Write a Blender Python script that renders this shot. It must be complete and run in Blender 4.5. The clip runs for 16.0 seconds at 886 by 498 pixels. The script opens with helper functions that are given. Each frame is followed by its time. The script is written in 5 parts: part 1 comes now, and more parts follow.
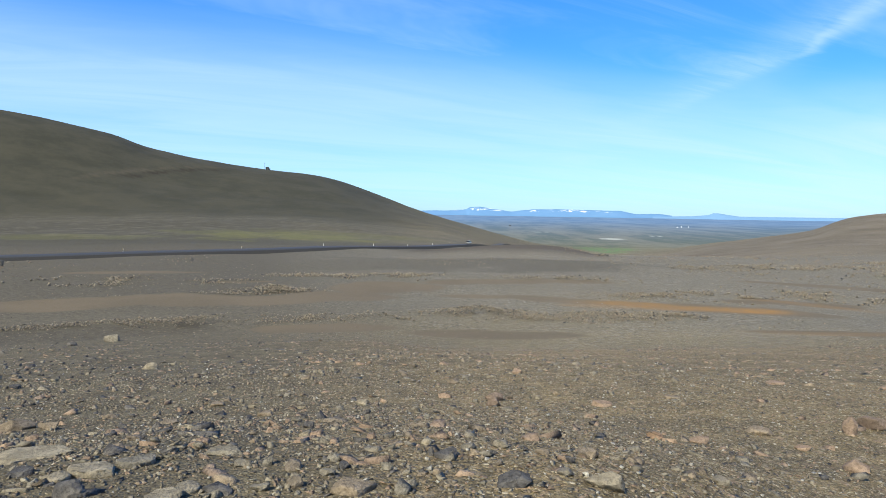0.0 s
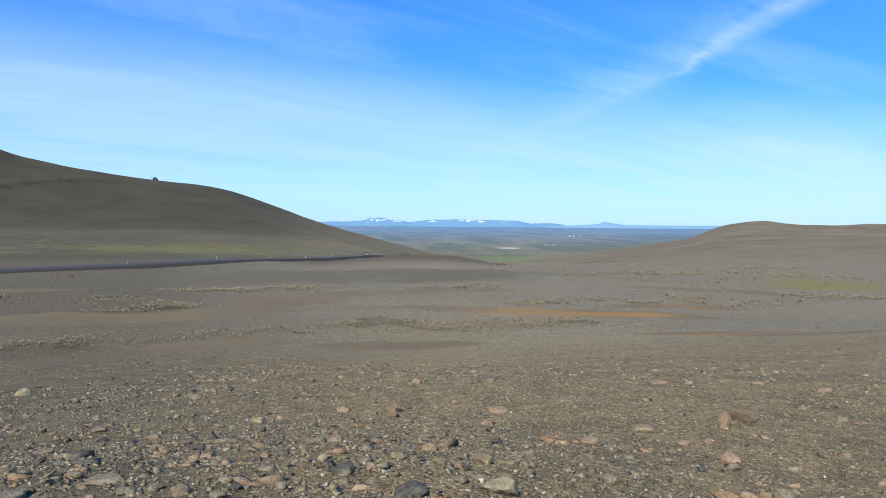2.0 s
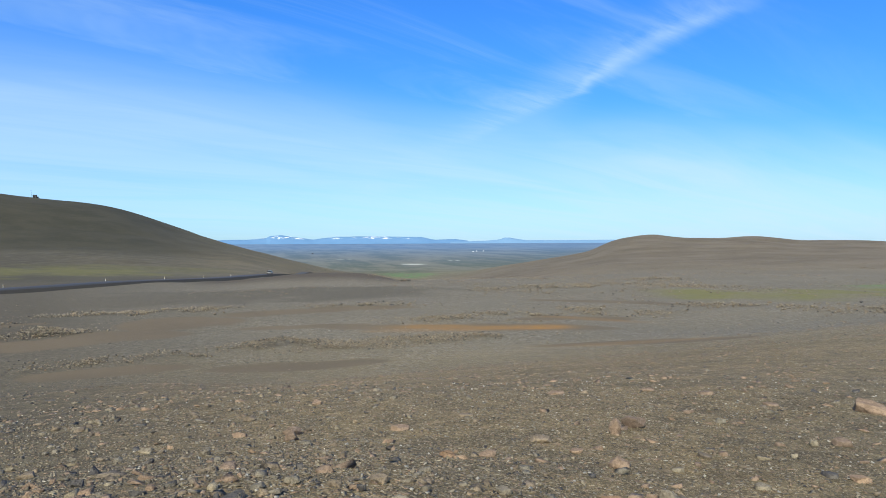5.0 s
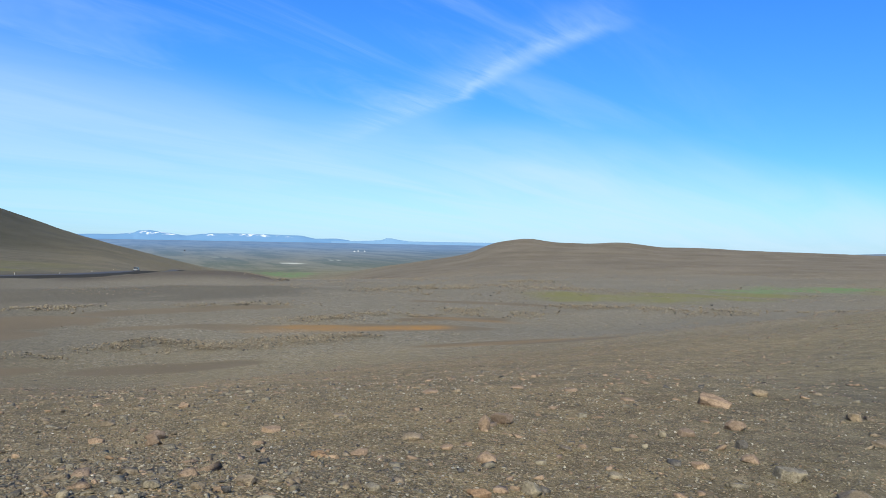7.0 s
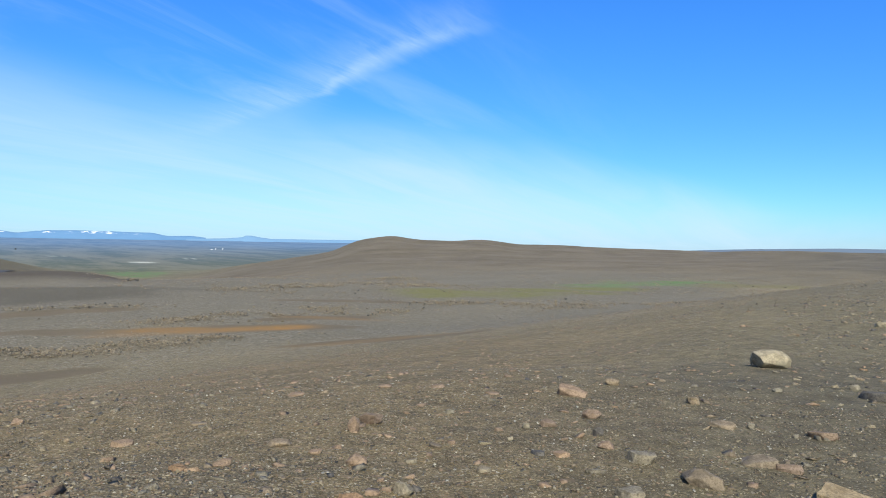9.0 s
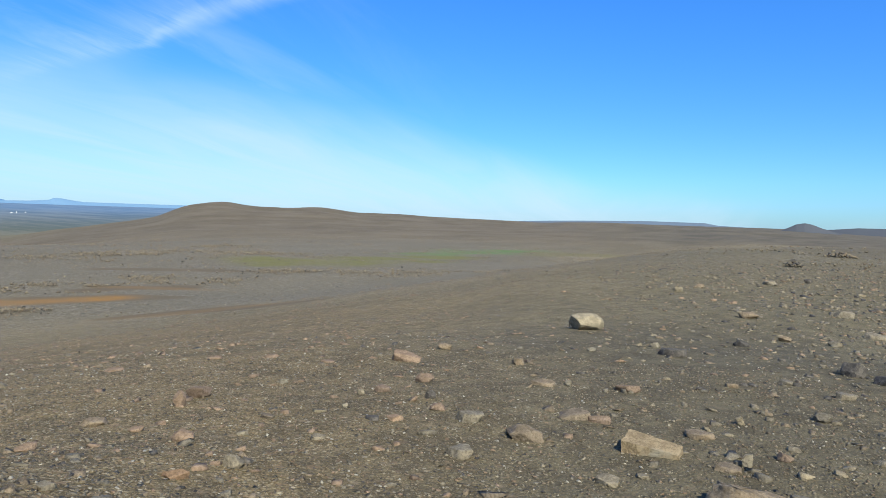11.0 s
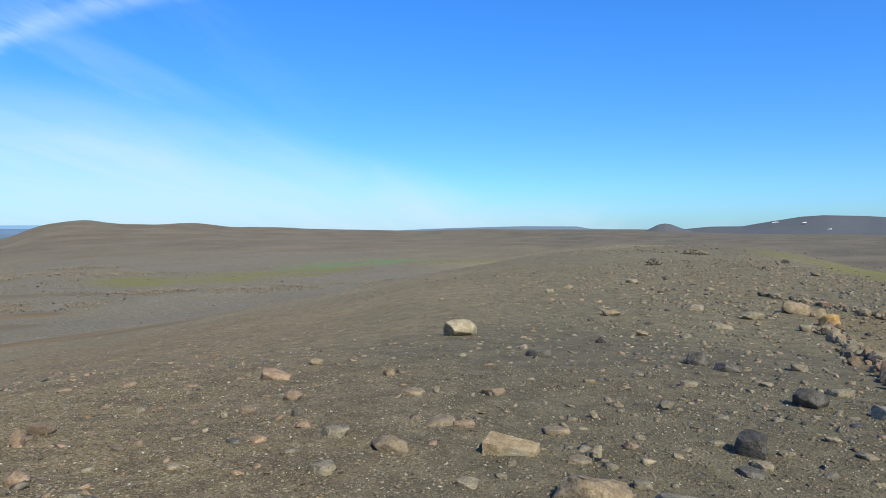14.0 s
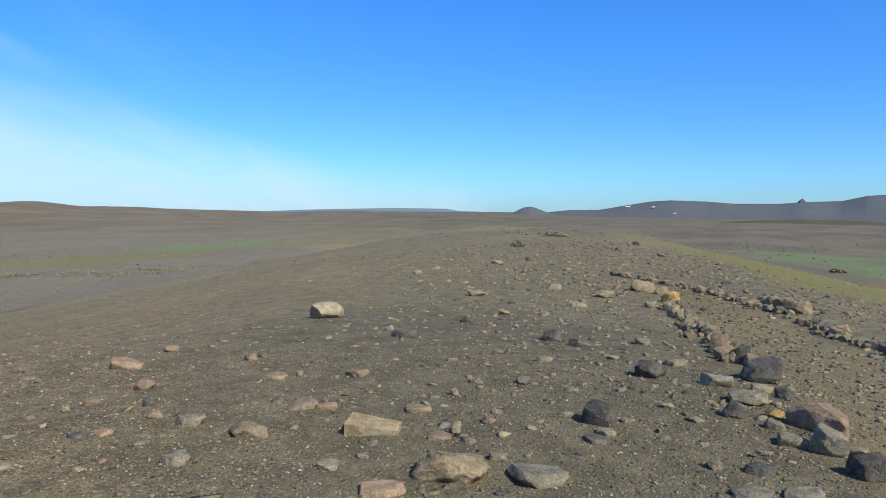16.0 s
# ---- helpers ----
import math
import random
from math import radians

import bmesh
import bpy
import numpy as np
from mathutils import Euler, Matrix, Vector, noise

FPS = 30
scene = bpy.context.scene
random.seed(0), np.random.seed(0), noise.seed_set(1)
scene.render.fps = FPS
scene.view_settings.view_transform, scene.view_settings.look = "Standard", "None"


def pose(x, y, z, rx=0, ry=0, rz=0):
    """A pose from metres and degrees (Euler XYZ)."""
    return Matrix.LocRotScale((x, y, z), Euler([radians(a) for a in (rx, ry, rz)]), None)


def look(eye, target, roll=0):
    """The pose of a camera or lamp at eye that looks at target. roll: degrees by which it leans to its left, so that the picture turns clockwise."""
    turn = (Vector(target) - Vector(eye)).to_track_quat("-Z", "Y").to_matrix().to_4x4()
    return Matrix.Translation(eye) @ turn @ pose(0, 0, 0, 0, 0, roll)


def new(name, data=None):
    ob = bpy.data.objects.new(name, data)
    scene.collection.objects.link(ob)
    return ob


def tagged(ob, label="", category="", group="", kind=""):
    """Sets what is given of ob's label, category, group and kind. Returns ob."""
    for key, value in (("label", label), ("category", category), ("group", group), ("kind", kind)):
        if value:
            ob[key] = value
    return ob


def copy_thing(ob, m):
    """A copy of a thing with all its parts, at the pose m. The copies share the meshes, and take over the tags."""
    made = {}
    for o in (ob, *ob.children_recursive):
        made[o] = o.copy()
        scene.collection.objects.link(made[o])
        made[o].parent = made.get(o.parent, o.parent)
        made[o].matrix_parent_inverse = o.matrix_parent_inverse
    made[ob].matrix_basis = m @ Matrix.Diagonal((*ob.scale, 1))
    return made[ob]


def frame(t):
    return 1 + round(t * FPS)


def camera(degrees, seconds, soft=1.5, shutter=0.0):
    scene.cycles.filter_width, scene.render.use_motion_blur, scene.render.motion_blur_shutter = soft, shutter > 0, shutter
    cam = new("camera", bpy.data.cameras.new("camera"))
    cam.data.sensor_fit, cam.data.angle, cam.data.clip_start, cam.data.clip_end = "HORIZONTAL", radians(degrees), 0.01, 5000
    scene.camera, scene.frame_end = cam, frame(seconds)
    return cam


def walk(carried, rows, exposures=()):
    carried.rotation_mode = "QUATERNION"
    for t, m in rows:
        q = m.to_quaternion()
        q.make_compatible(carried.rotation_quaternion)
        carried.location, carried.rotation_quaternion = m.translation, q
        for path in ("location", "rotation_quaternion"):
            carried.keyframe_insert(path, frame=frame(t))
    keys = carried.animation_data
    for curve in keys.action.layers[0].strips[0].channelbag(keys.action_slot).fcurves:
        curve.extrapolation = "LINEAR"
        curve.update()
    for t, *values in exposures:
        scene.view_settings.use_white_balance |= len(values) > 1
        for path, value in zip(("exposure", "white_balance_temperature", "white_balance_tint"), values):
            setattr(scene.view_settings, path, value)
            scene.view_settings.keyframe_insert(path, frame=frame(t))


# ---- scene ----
cam = camera(65.79, 16.0, soft=0.9)
PATH = [
    (0.0, pose(0.000, 0.000, 1.600, 87.04, -0.92, -0.00)),
    (0.5, pose(0.009, 0.005, 1.597, 86.78, -0.70, -3.05)),
    (1.0, pose(0.016, -0.017, 1.609, 87.34, -0.55, -5.22)),
    (1.5, pose(0.019, -0.017, 1.606, 88.08, -0.71, -7.10)),
    (2.0, pose(0.022, -0.016, 1.606, 88.03, -0.45, -8.41)),
    (2.5, pose(0.029, -0.026, 1.607, 88.30, -0.21, -9.71)),
    (3.0, pose(0.031, -0.031, 1.606, 88.53, -0.31, -10.98)),
    (3.5, pose(0.036, -0.044, 1.613, 88.71, -0.08, -12.60)),
    (4.0, pose(0.047, -0.041, 1.612, 89.13, -0.14, -14.31)),
    (6.5, pose(0.086, -0.086, 1.623, 89.67, -0.41, -22.71)),
    (7.0, pose(0.084, -0.107, 1.615, 89.55, -1.07, -26.25)),
    (7.5, pose(0.091, -0.116, 1.612, 88.68, -0.68, -26.98)),
    (8.0, pose(0.093, -0.132, 1.621, 87.86, -0.81, -28.37)),
    (8.5, pose(0.076, -0.109, 1.633, 89.06, -0.71, -33.26)),
    (9.0, pose(0.075, -0.052, 1.627, 89.53, -0.97, -37.56)),
    (9.5, pose(0.064, -0.003, 1.617, 88.97, -0.74, -41.50)),
    (10.0, pose(0.068, -0.006, 1.612, 87.45, -1.51, -45.02)),
    (12.5, pose(0.105, -0.153, 1.646, 88.59, -1.18, -57.84)),
    (13.0, pose(0.108, -0.167, 1.648, 88.23, -1.25, -59.25)),
    (13.5, pose(0.123, -0.194, 1.648, 88.18, -0.42, -60.13)),
    (14.0, pose(0.144, -0.233, 1.649, 88.20, -0.02, -60.94)),
    (14.5, pose(0.156, -0.272, 1.644, 87.93, -0.24, -61.77)),
    (15.0, pose(0.160, -0.298, 1.650, 87.43, -0.07, -64.42)),
    (15.5, pose(0.155, -0.311, 1.656, 87.05, -0.45, -67.76)),
    (16.0, pose(0.156, -0.296, 1.651, 86.72, -0.53, -71.71)),
]
walk(cam, PATH, [(0.0, 0.26), (2.0, 0.16), (4.0, 0.08), (7.0, 0.07), (9.0, 0.09), (12.5, 0.07), (16.0, 0.06)])

# ---------------------------------------------------------------- light
SUN_AZ, SUN_EL = 148.0, 44.0          # azimuth to the left of the y axis, elevation


def heading(az, el=0.0):
    a, e = radians(az), radians(el)
    return Vector((-math.sin(a) * math.cos(e), math.cos(a) * math.cos(e), math.sin(e)))


sun = new("sun", bpy.data.lights.new("sun", "SUN"))
sun.data.energy, sun.data.angle, sun.data.color = 5.0, radians(0.53), (1.0, 0.935, 0.775)
sun.matrix_world = look((0, 0, 0), -heading(SUN_AZ, SUN_EL))


class Nodes:
    """A short hand for node trees."""

    def __init__(self, tree):
        self.tree = tree
        tree.nodes.clear()

    def add(self, kind, **values):
        node = self.tree.nodes.new(kind)
        for key, value in values.items():
            if key in node.inputs:
                self.put(node.inputs[key], value)
            elif key == "operation":
                node.operation = value
            elif key == "attribute_name":
                node.attribute_name = value
        return node

    def put(self, socket, value):
        if isinstance(value, bpy.types.NodeSocket):
            self.tree.links.new(value, socket)
        else:
            socket.default_value = value

    def math(self, op, a, b=0.0, c=0.0, clamp=False):
        n = self.tree.nodes.new("ShaderNodeMath")
        n.operation, n.use_clamp = op, clamp
        for s, v in zip(n.inputs, (a, b, c)):
            self.put(s, v)
        return n.outputs[0]

    def ramp(self, value, low, high, a=0.0, b=1.0):
        n = self.tree.nodes.new("ShaderNodeMapRange")
        n.interpolation_type = "SMOOTHSTEP"
        for s, v in zip(n.inputs, (value, low, high, a, b)):
            self.put(s, v)
        return n.outputs[0]

    def mix(self, fac, a, b, blend="MIX"):
        n = self.tree.nodes.new("ShaderNodeMix")
        n.data_type, n.blend_type = "RGBA", blend
        for s, v in ((n.inputs[0], fac), (n.inputs[6], a), (n.inputs[7], b)):
            self.put(s, v if isinstance(v, (bpy.types.NodeSocket, float, int)) else (*v, 1.0))
        return n.outputs[2]

    def noise(self, vector, scale, detail=3.0, rough=0.55, distortion=0.0):
        n = self.add("ShaderNodeTexNoise", Scale=scale, Detail=detail, Roughness=rough, Distortion=distortion)
        self.put(n.inputs["Vector"], vector)
        return n.outputs["Fac"]


def build_sky():
    world = bpy.data.worlds.new("sky")
    scene.world = world
    world.use_nodes = True
    n = Nodes(world.node_tree)
    out = n.add("ShaderNodeOutputWorld")
    back = n.add("ShaderNodeBackground", Strength=0.12)
    sky = n.add("ShaderNodeTexSky")
    sky.sky_type, sky.sun_disc = "NISHITA", False
    sky.sun_elevation, sky.sun_rotation = radians(SUN_EL), radians(-SUN_AZ)
    sky.altitude, sky.air_density, sky.dust_density, sky.ozone_density = 600, 1.0, 0.6, 2.0
    # high thin cloud, drawn in azimuth and elevation
    co = n.add("ShaderNodeTexCoord").outputs["Generated"]
    xyz = n.add("ShaderNodeSeparateXYZ", Vector=co)
    x, y, z = xyz.outputs
    az = n.math("MULTIPLY", n.math("ARCTAN2", n.math("MULTIPLY", x, -1.0), y), 57.296)
    el = n.math("MULTIPLY", n.math("ARCSINE", z), 57.296)
    # the deep, saturated blue of the clear northern air
    tone = n.add("ShaderNodeHueSaturation", Saturation=1.25, Value=1.0, Color=sky.outputs[0])
    toward = n.add("ShaderNodeVectorMath", operation="DOT_PRODUCT")
    n.put(toward.inputs[0], co)
    n.put(toward.inputs[1], tuple(heading(SUN_AZ, SUN_EL)))
    deep = n.mix(n.ramp(el, 2.0, 20.0), (0.46, 0.85, 1.42), (0.54, 1.08, 1.70))
    tinted = n.mix(1.0, tone.outputs[0], n.mix(n.ramp(toward.outputs["Value"], 0.10, 0.55), deep, (1.0, 0.98, 0.92)), "MULTIPLY")
    # streaks on a flat layer high above
    lift = n.math("ADD", n.math("MAXIMUM", z, 0.0), 0.12)
    u, v = n.math("DIVIDE", x, lift), n.math("DIVIDE", y, lift)
    along = n.math("ADD", n.math("MULTIPLY", u, 0.93), n.math("MULTIPLY", v, 0.36))
    across = n.math("ADD", n.math("MULTIPLY", u, -0.36), n.math("MULTIPLY", v, 0.93))
    layer = n.add("ShaderNodeCombineXYZ", X=n.math("MULTIPLY", along, 0.35), Y=n.math("MULTIPLY", across, 1.5)).outputs[0]
    streak = n.noise(layer, 1.3, 6.0, 0.6, 0.9)
    veil = n.noise(layer, 0.45, 4.0, 0.5, 0.4)
    left = n.ramp(az, -62.0, -8.0)
    rise = n.add("ShaderNodeMapRange", Value=az)
    for socket, value in zip(rise.inputs[1:5], (-80.0, -34.0, 0.0, 10.2)):
        socket.default_value = value
    top = n.math("ADD", rise.outputs[0], n.ramp(az, -30.0, 20.0, 0.0, 4.5))
    bank = n.ramp(n.math("SUBTRACT", n.math("ADD", top, n.math("MULTIPLY", n.math("SUBTRACT", veil, 0.5), 9.0)), el), -1.6, 4.6)
    bank = n.math("MULTIPLY", n.math("MULTIPLY", bank, n.ramp(streak, 0.15, 0.75, 0.55, 1.0)), n.ramp(az, -45.0, 0.0, 1.0, 0.72))
    wisps = n.math("MULTIPLY", n.math("MULTIPLY", n.ramp(streak, 0.42, 0.78), left), 0.5)
    # one long plume that rises to the right
    da = n.math("SUBTRACT", az, -27.0)
    up, down = n.math("MINIMUM", da, 0.0), n.math("MAXIMUM", da, 0.0)
    curve = n.math("ADD", n.math("MULTIPLY", n.math("ADD", n.math("MULTIPLY", up, -0.0195), -0.66), up), n.math("MULTIPLY_ADD", down, -0.42, 11.9))
    ruffle = n.math("SUBTRACT", n.noise(layer, 3.2, 5.0, 0.62, 0.8), 0.5)
    off = n.math("SUBTRACT", n.math("SUBTRACT", el, curve), n.math("MULTIPLY", ruffle, 2.0))
    width = n.math("MULTIPLY", n.ramp(az, -42.0, -33.0, 0.7, 1.25), n.ramp(az, -26.0, -31.0, 0.4, 1.0))
    core = n.math("MULTIPLY", n.ramp(n.math("DIVIDE", n.math("ABSOLUTE", off), width), 0.0, 1.0, 1.0, 0.0), n.math("MULTIPLY", n.ramp(az, -25.5, -28.5), n.ramp(az, -40.0, -33.0, 0.5, 1.0)))
    above = n.math("MULTIPLY", n.ramp(off, 0.0, 4.2, 1.0, 0.0), n.ramp(off, -0.5, 0.5))
    tail = n.math("MULTIPLY", n.ramp(n.math("ABSOLUTE", off), 0.0, 3.6, 1.0, 0.0), n.ramp(az, -30.0, -24.0, 0.0, 0.16))
    fringe = n.ramp(n.noise(layer, 4.5, 6.0, 0.68, 1.2), 0.30, 0.68, 0.25, 1.15)
    plume = n.math("ADD", n.math("MULTIPLY", core, 0.30), n.math("MULTIPLY", n.math("MULTIPLY", above, 0.30), fringe))
    plume = n.math("MULTIPLY", n.math("ADD", plume, tail), n.math("MULTIPLY", n.ramp(az, -43.0, -37.0), n.ramp(az, -12.0, -24.0)))
    cover = n.math("ADD", n.math("MAXIMUM", bank, wisps), n.math("MULTIPLY", plume, n.math("SUBTRACT", 1.0, bank)), clamp=True)
    cover = n.math("MULTIPLY", cover, 0.82)
    colour = n.mix(cover, tinted, (5.0, 6.8, 8.1))
    n.put(back.inputs["Color"], colour)
    n.tree.links.new(back.outputs[0], out.inputs[0])


build_sky()
scene.view_settings.exposure = 0.0

# ---------------------------------------------------------------- landforms
EYE = 1.6


def smooth(x, a, b):
    t = np.clip((x - a) / (b - a), 0.0, 1.0)
    return t * t * (3 - 2 * t)


def hashed(i, j, k):
    h = np.sin(i * 127.1 + j * 311.7 + k * 74.7) * 43758.5453
    return h - np.floor(h)


def lattice(x, y, k=0):
    """Smooth value noise, -1 to 1."""
    i, j = np.floor(x), np.floor(y)
    f, g = x - i, y - j
    f, g = f * f * (3 - 2 * f), g * g * (3 - 2 * g)
    a = hashed(i, j, k) * (1 - f) + hashed(i + 1, j, k) * f
    b = hashed(i, j + 1, k) * (1 - f) + hashed(i + 1, j + 1, k) * f
    return 2 * (a * (1 - g) + b * g) - 1


def rough(x, y, size, octaves=3, k=0):
    total = 0.0
    for o in range(octaves):
        total = total + lattice(x / size * 2 ** o + 17.3 * o, y / size * 2 ** o - 9.1 * o, k + o) * 0.5 ** o
    return total


def traced(x, keys):
    """A line through a few (place, value) keys."""
    xs, ys = zip(*sorted(keys))
    return np.interp(x, xs, ys)


def keyed(x, keys):
    """The same, eased at its corners."""
    xs, ys = zip(*sorted(keys))
    return sum(np.interp(x + o, xs, ys) for o in (-0.7, -0.35, 0.0, 0.35, 0.7)) / 5


# crest of the hills round the basin: azimuth and slope in degrees, seen from the lookout
LEFT_HILL = ((60, 7.6), (45, 7.4), (33, 6.75), (29.3, 6.27), (25.6, 5.52), (23.3, 4.68), (20, 4.02), (17.5, 3.68), (14.4, 3.34),
             (10.5, 2.99), (8.6, 2.58), (6.3, 1.79), (4, 0.94), (2, 0.22), (-0.8, -0.63), (-4, -1.56), (-7, -2.5), (-10, -3.3), (-14, -3.6))
RIGHT_HILL = ((-14, -3.6), (-18, -3.1), (-21, -2.3), (-24, -1.75), (-27.5, -1.1), (-28.7, -0.77), (-30, 0.0), (-31.5, 0.36), (-33.1, 0.57), (-34.3, 0.44),
              (-35.5, 0.27), (-38.5, 0.22), (-40.6, 0.39), (-42, 0.28), (-44, 0.0), (-46, 0.04), (-49, -0.08), (-53, -0.2),
              (-57, -0.26), (-59.5, -0.36), (-61, -0.22), (-65, -0.13), (-75, -0.3), (-84, -0.8), (-110, -0.95), (-150, -0.9))
CREST = 650.0


def landform(x, y):
    """Height of the ground."""
    r = np.hypot(x, y) + 1e-6
    az = np.degrees(np.arctan2(-x, y))
    # the ridge with the lookout
    s = x * 0.985 + y * 0.174
    p = -x * 0.174 + y * 0.985
    flank = np.where(p > 0, 7.3 * smooth(p, 2.0, 57.0), 6.4 * smooth(-p, 5.0, 42.0))
    end = 6.8 * smooth(np.abs(s), 105.0, 230.0)
    sink = np.maximum(flank, end) + 0.25 * np.minimum(flank, end)
    sink = np.minimum(sink, 7.6)
    ridge = -1.55 - 0.0045 * np.minimum(np.abs(s), 150) - 0.42 * smooth(r, 5.5, 16.0) - sink
    shelf = 0.62 * np.exp(-((r - 2.3) / 2.3) ** 2) * smooth(az, -55.0, -8.0) * smooth(az, 120.0, 70.0)
    ease = 0.5 * smooth(r, 9.0, 22.0) * smooth(r, 62.0, 38.0) * smooth(az, -62.0, -50.0) * smooth(az, 8.0, -6.0)
    near = ridge + shelf - ease
    # basin floor, falling away towards the lowland
    floor_far = keyed(az, ((180, -9), (60, -9.5), (33, -10), (17, -11.5), (8, -14), (0, -16.5), (-8, -17), (-16, -17), (-25, -15),
                           (-35, -12), (-60, -10), (-80, -9), (-110, -9), (-180, -9)))
    crest_el = np.where(az > -14, keyed(az, LEFT_HILL), keyed(az, RIGHT_HILL))
    crest = CREST * np.tan(np.radians(crest_el))
    foot = keyed(az, ((180, -8), (60, -5), (33, -5.2), (20, -4.0), (8, -5.5), (0, -9), (-6, -20), (-10, -26), (-16, -26), (-24, -17), (-30, -10.5),
                      (-36, -9), (-60, -8.5), (-80, -8), (-110, -8), (-180, -8)))
    z = near + (floor_far - np.minimum(near, -8.2)) * smooth(r, 130.0, 330.0) * 0.7
    z = z + (foot - z) * smooth(r, 210.0, 400.0)
    up = np.clip((r - 390.0) / (CREST - 390.0), 0, 1)
    up = up ** 1.15
    z = z + (crest - z) * (up * up * (3 - 2 * up) * 0.55 + up * 0.45)
    # behind the crests: lowland to the front, plateau to the right
    low = keyed(az, ((60, -20), (10, -45), (-26, -45), (-34, -30), (-50, -14), (-62, -9), (-76, -9), (-84, -22), (-110, -24), (-180, -20)))
    z = z + (low - z) * smooth(r, 700.0, 1150.0)
    brim = keyed(az, ((40, -5), (-31, -5), (-37, -34), (-63, -38), (-68, -12), (-77, -12), (-84, -24), (-180, -24)))
    z = z + (brim - z) * np.clip((r - 1150.0) / 3600.0, 0, 1)
    # the low brown rim that hides the far end of the road
    rim = r * np.tan(np.radians(keyed(az, ((180, -9), (12, -5), (5, -3.5), (2, -3.15), (-1, -2.85), (-3.5, -2.58), (-6, -2.46), (-8, -2.42), (-10.2, -2.58), (-11.7, -2.9), (-13.1, -3.3), (-16, -4.4), (-20, -9), (-180, -9)))))
    z = z + np.maximum(0.0, rim - z) * smooth(r, 150.0, 202.0) * smooth(r, 262.0, 226.0)
    # swells
    z = z + rough(x, y, 26.0, 2, 3) * 0.35 * smooth(r, 25.0, 70.0) * smooth(r, 1200.0, 500.0)
    z = z + rough(x, y, 120.0, 3, 5) * np.where(az > -14, 1.6, 1.0) * smooth(r, 200.0, 480.0) * smooth(r, 640.0, 560.0)
    z = z + rough(x, y, 3.2, 2, 7) * 0.06 * smooth(r, 60.0, 20.0)
    z = z + rough(x, y, 0.7, 3, 9) * 0.012 * smooth(r, 30.0, 12.0)
    return z + EYE


def ground_z(x, y):
    return float(landform(np.array([x], float), np.array([y], float))[0])


def polar(az, r):
    a = radians(az)
    return -math.sin(a) * r, math.cos(a) * r


def blob(x, y, az, r, along, across, turn=0.0):
    """A soft oval patch on the ground, 1 in its middle. along: metres sideways; across: metres in depth."""
    cx, cy = polar(az, r)
    a = radians(az + turn)
    u = (x - cx) * math.cos(a) + (y - cy) * math.sin(a)
    v = -(x - cx) * math.sin(a) + (y - cy) * math.cos(a)
    u = u + rough(x, y, 14.0, 2, 11) * 0.25 * along
    v = v + rough(x, y, 9.0, 3, 13) * 0.45 * across
    return smooth(np.sqrt((u / along) ** 2 + (v / across) ** 2), 1.25, 0.55)


def pool(x, y, az, r, along, across, turn=0.0):
    """A flat of silt with a firm, winding shore."""
    cx, cy = polar(az, r)
    a = radians(az + turn)
    u = (x - cx) * math.cos(a) + (y - cy) * math.sin(a) + rough(x, y, 11.0, 3, 15) * 0.22 * along
    v = -(x - cx) * math.sin(a) + (y - cy) * math.cos(a) + rough(x, y, 7.0, 3, 17) * 0.40 * across
    return smooth(np.sqrt((u / along) ** 2 + (v / across) ** 2), 1.12, 0.86)


# azimuth, distance, half width, half depth, turn of the silt flats on the basin floor
FLATS = ((27, 77, 13, 4.2, 0), (17, 73, 12, 3.8, 0), (9, 77, 8, 4.6, 30), (4, 87, 7, 5.0, 30), (-4, 95, 9, 3.2, 12), (-10, 98, 8, 2.2, 0), (-5, 79, 7, 1.8, -8), (-11, 76, 6, 1.6, -8),
         (9, 56, 6, 2.2, 0), (-5, 53, 6.5, 2.4, 0), (-21, 75, 11, 2.5, 0), (-28, 86, 8, 2.6, 35), (-30, 59, 6, 2.2, 0), (-36, 56, 6, 2.2, 0), (16, 92, 4, 1.6, 0), (24, 108, 9, 3.0, 0), (-30, 112, 12, 3.0, 0))


def silt_flats(x, y):
    return np.maximum.reduce([pool(x, y, *f) for f in FLATS])


# end of landforms

# ---------------------------------------------------------------- materials
def material(name):
    m = bpy.data.materials.new(name)
    m.use_nodes = True
    n = Nodes(m.node_tree)
    out = n.add("ShaderNodeOutputMaterial")
    shader = n.add("ShaderNodeBsdfPrincipled")
    n.tree.links.new(shader.outputs[0], out.inputs[0])
    return m, n, shader


def bump(n, shader, height, strength=0.5, distance=0.02):
    b = n.add("ShaderNodeBump", Strength=strength, Distance=distance, Height=height)
    n.tree.links.new(b.outputs[0], shader.inputs["Normal"])


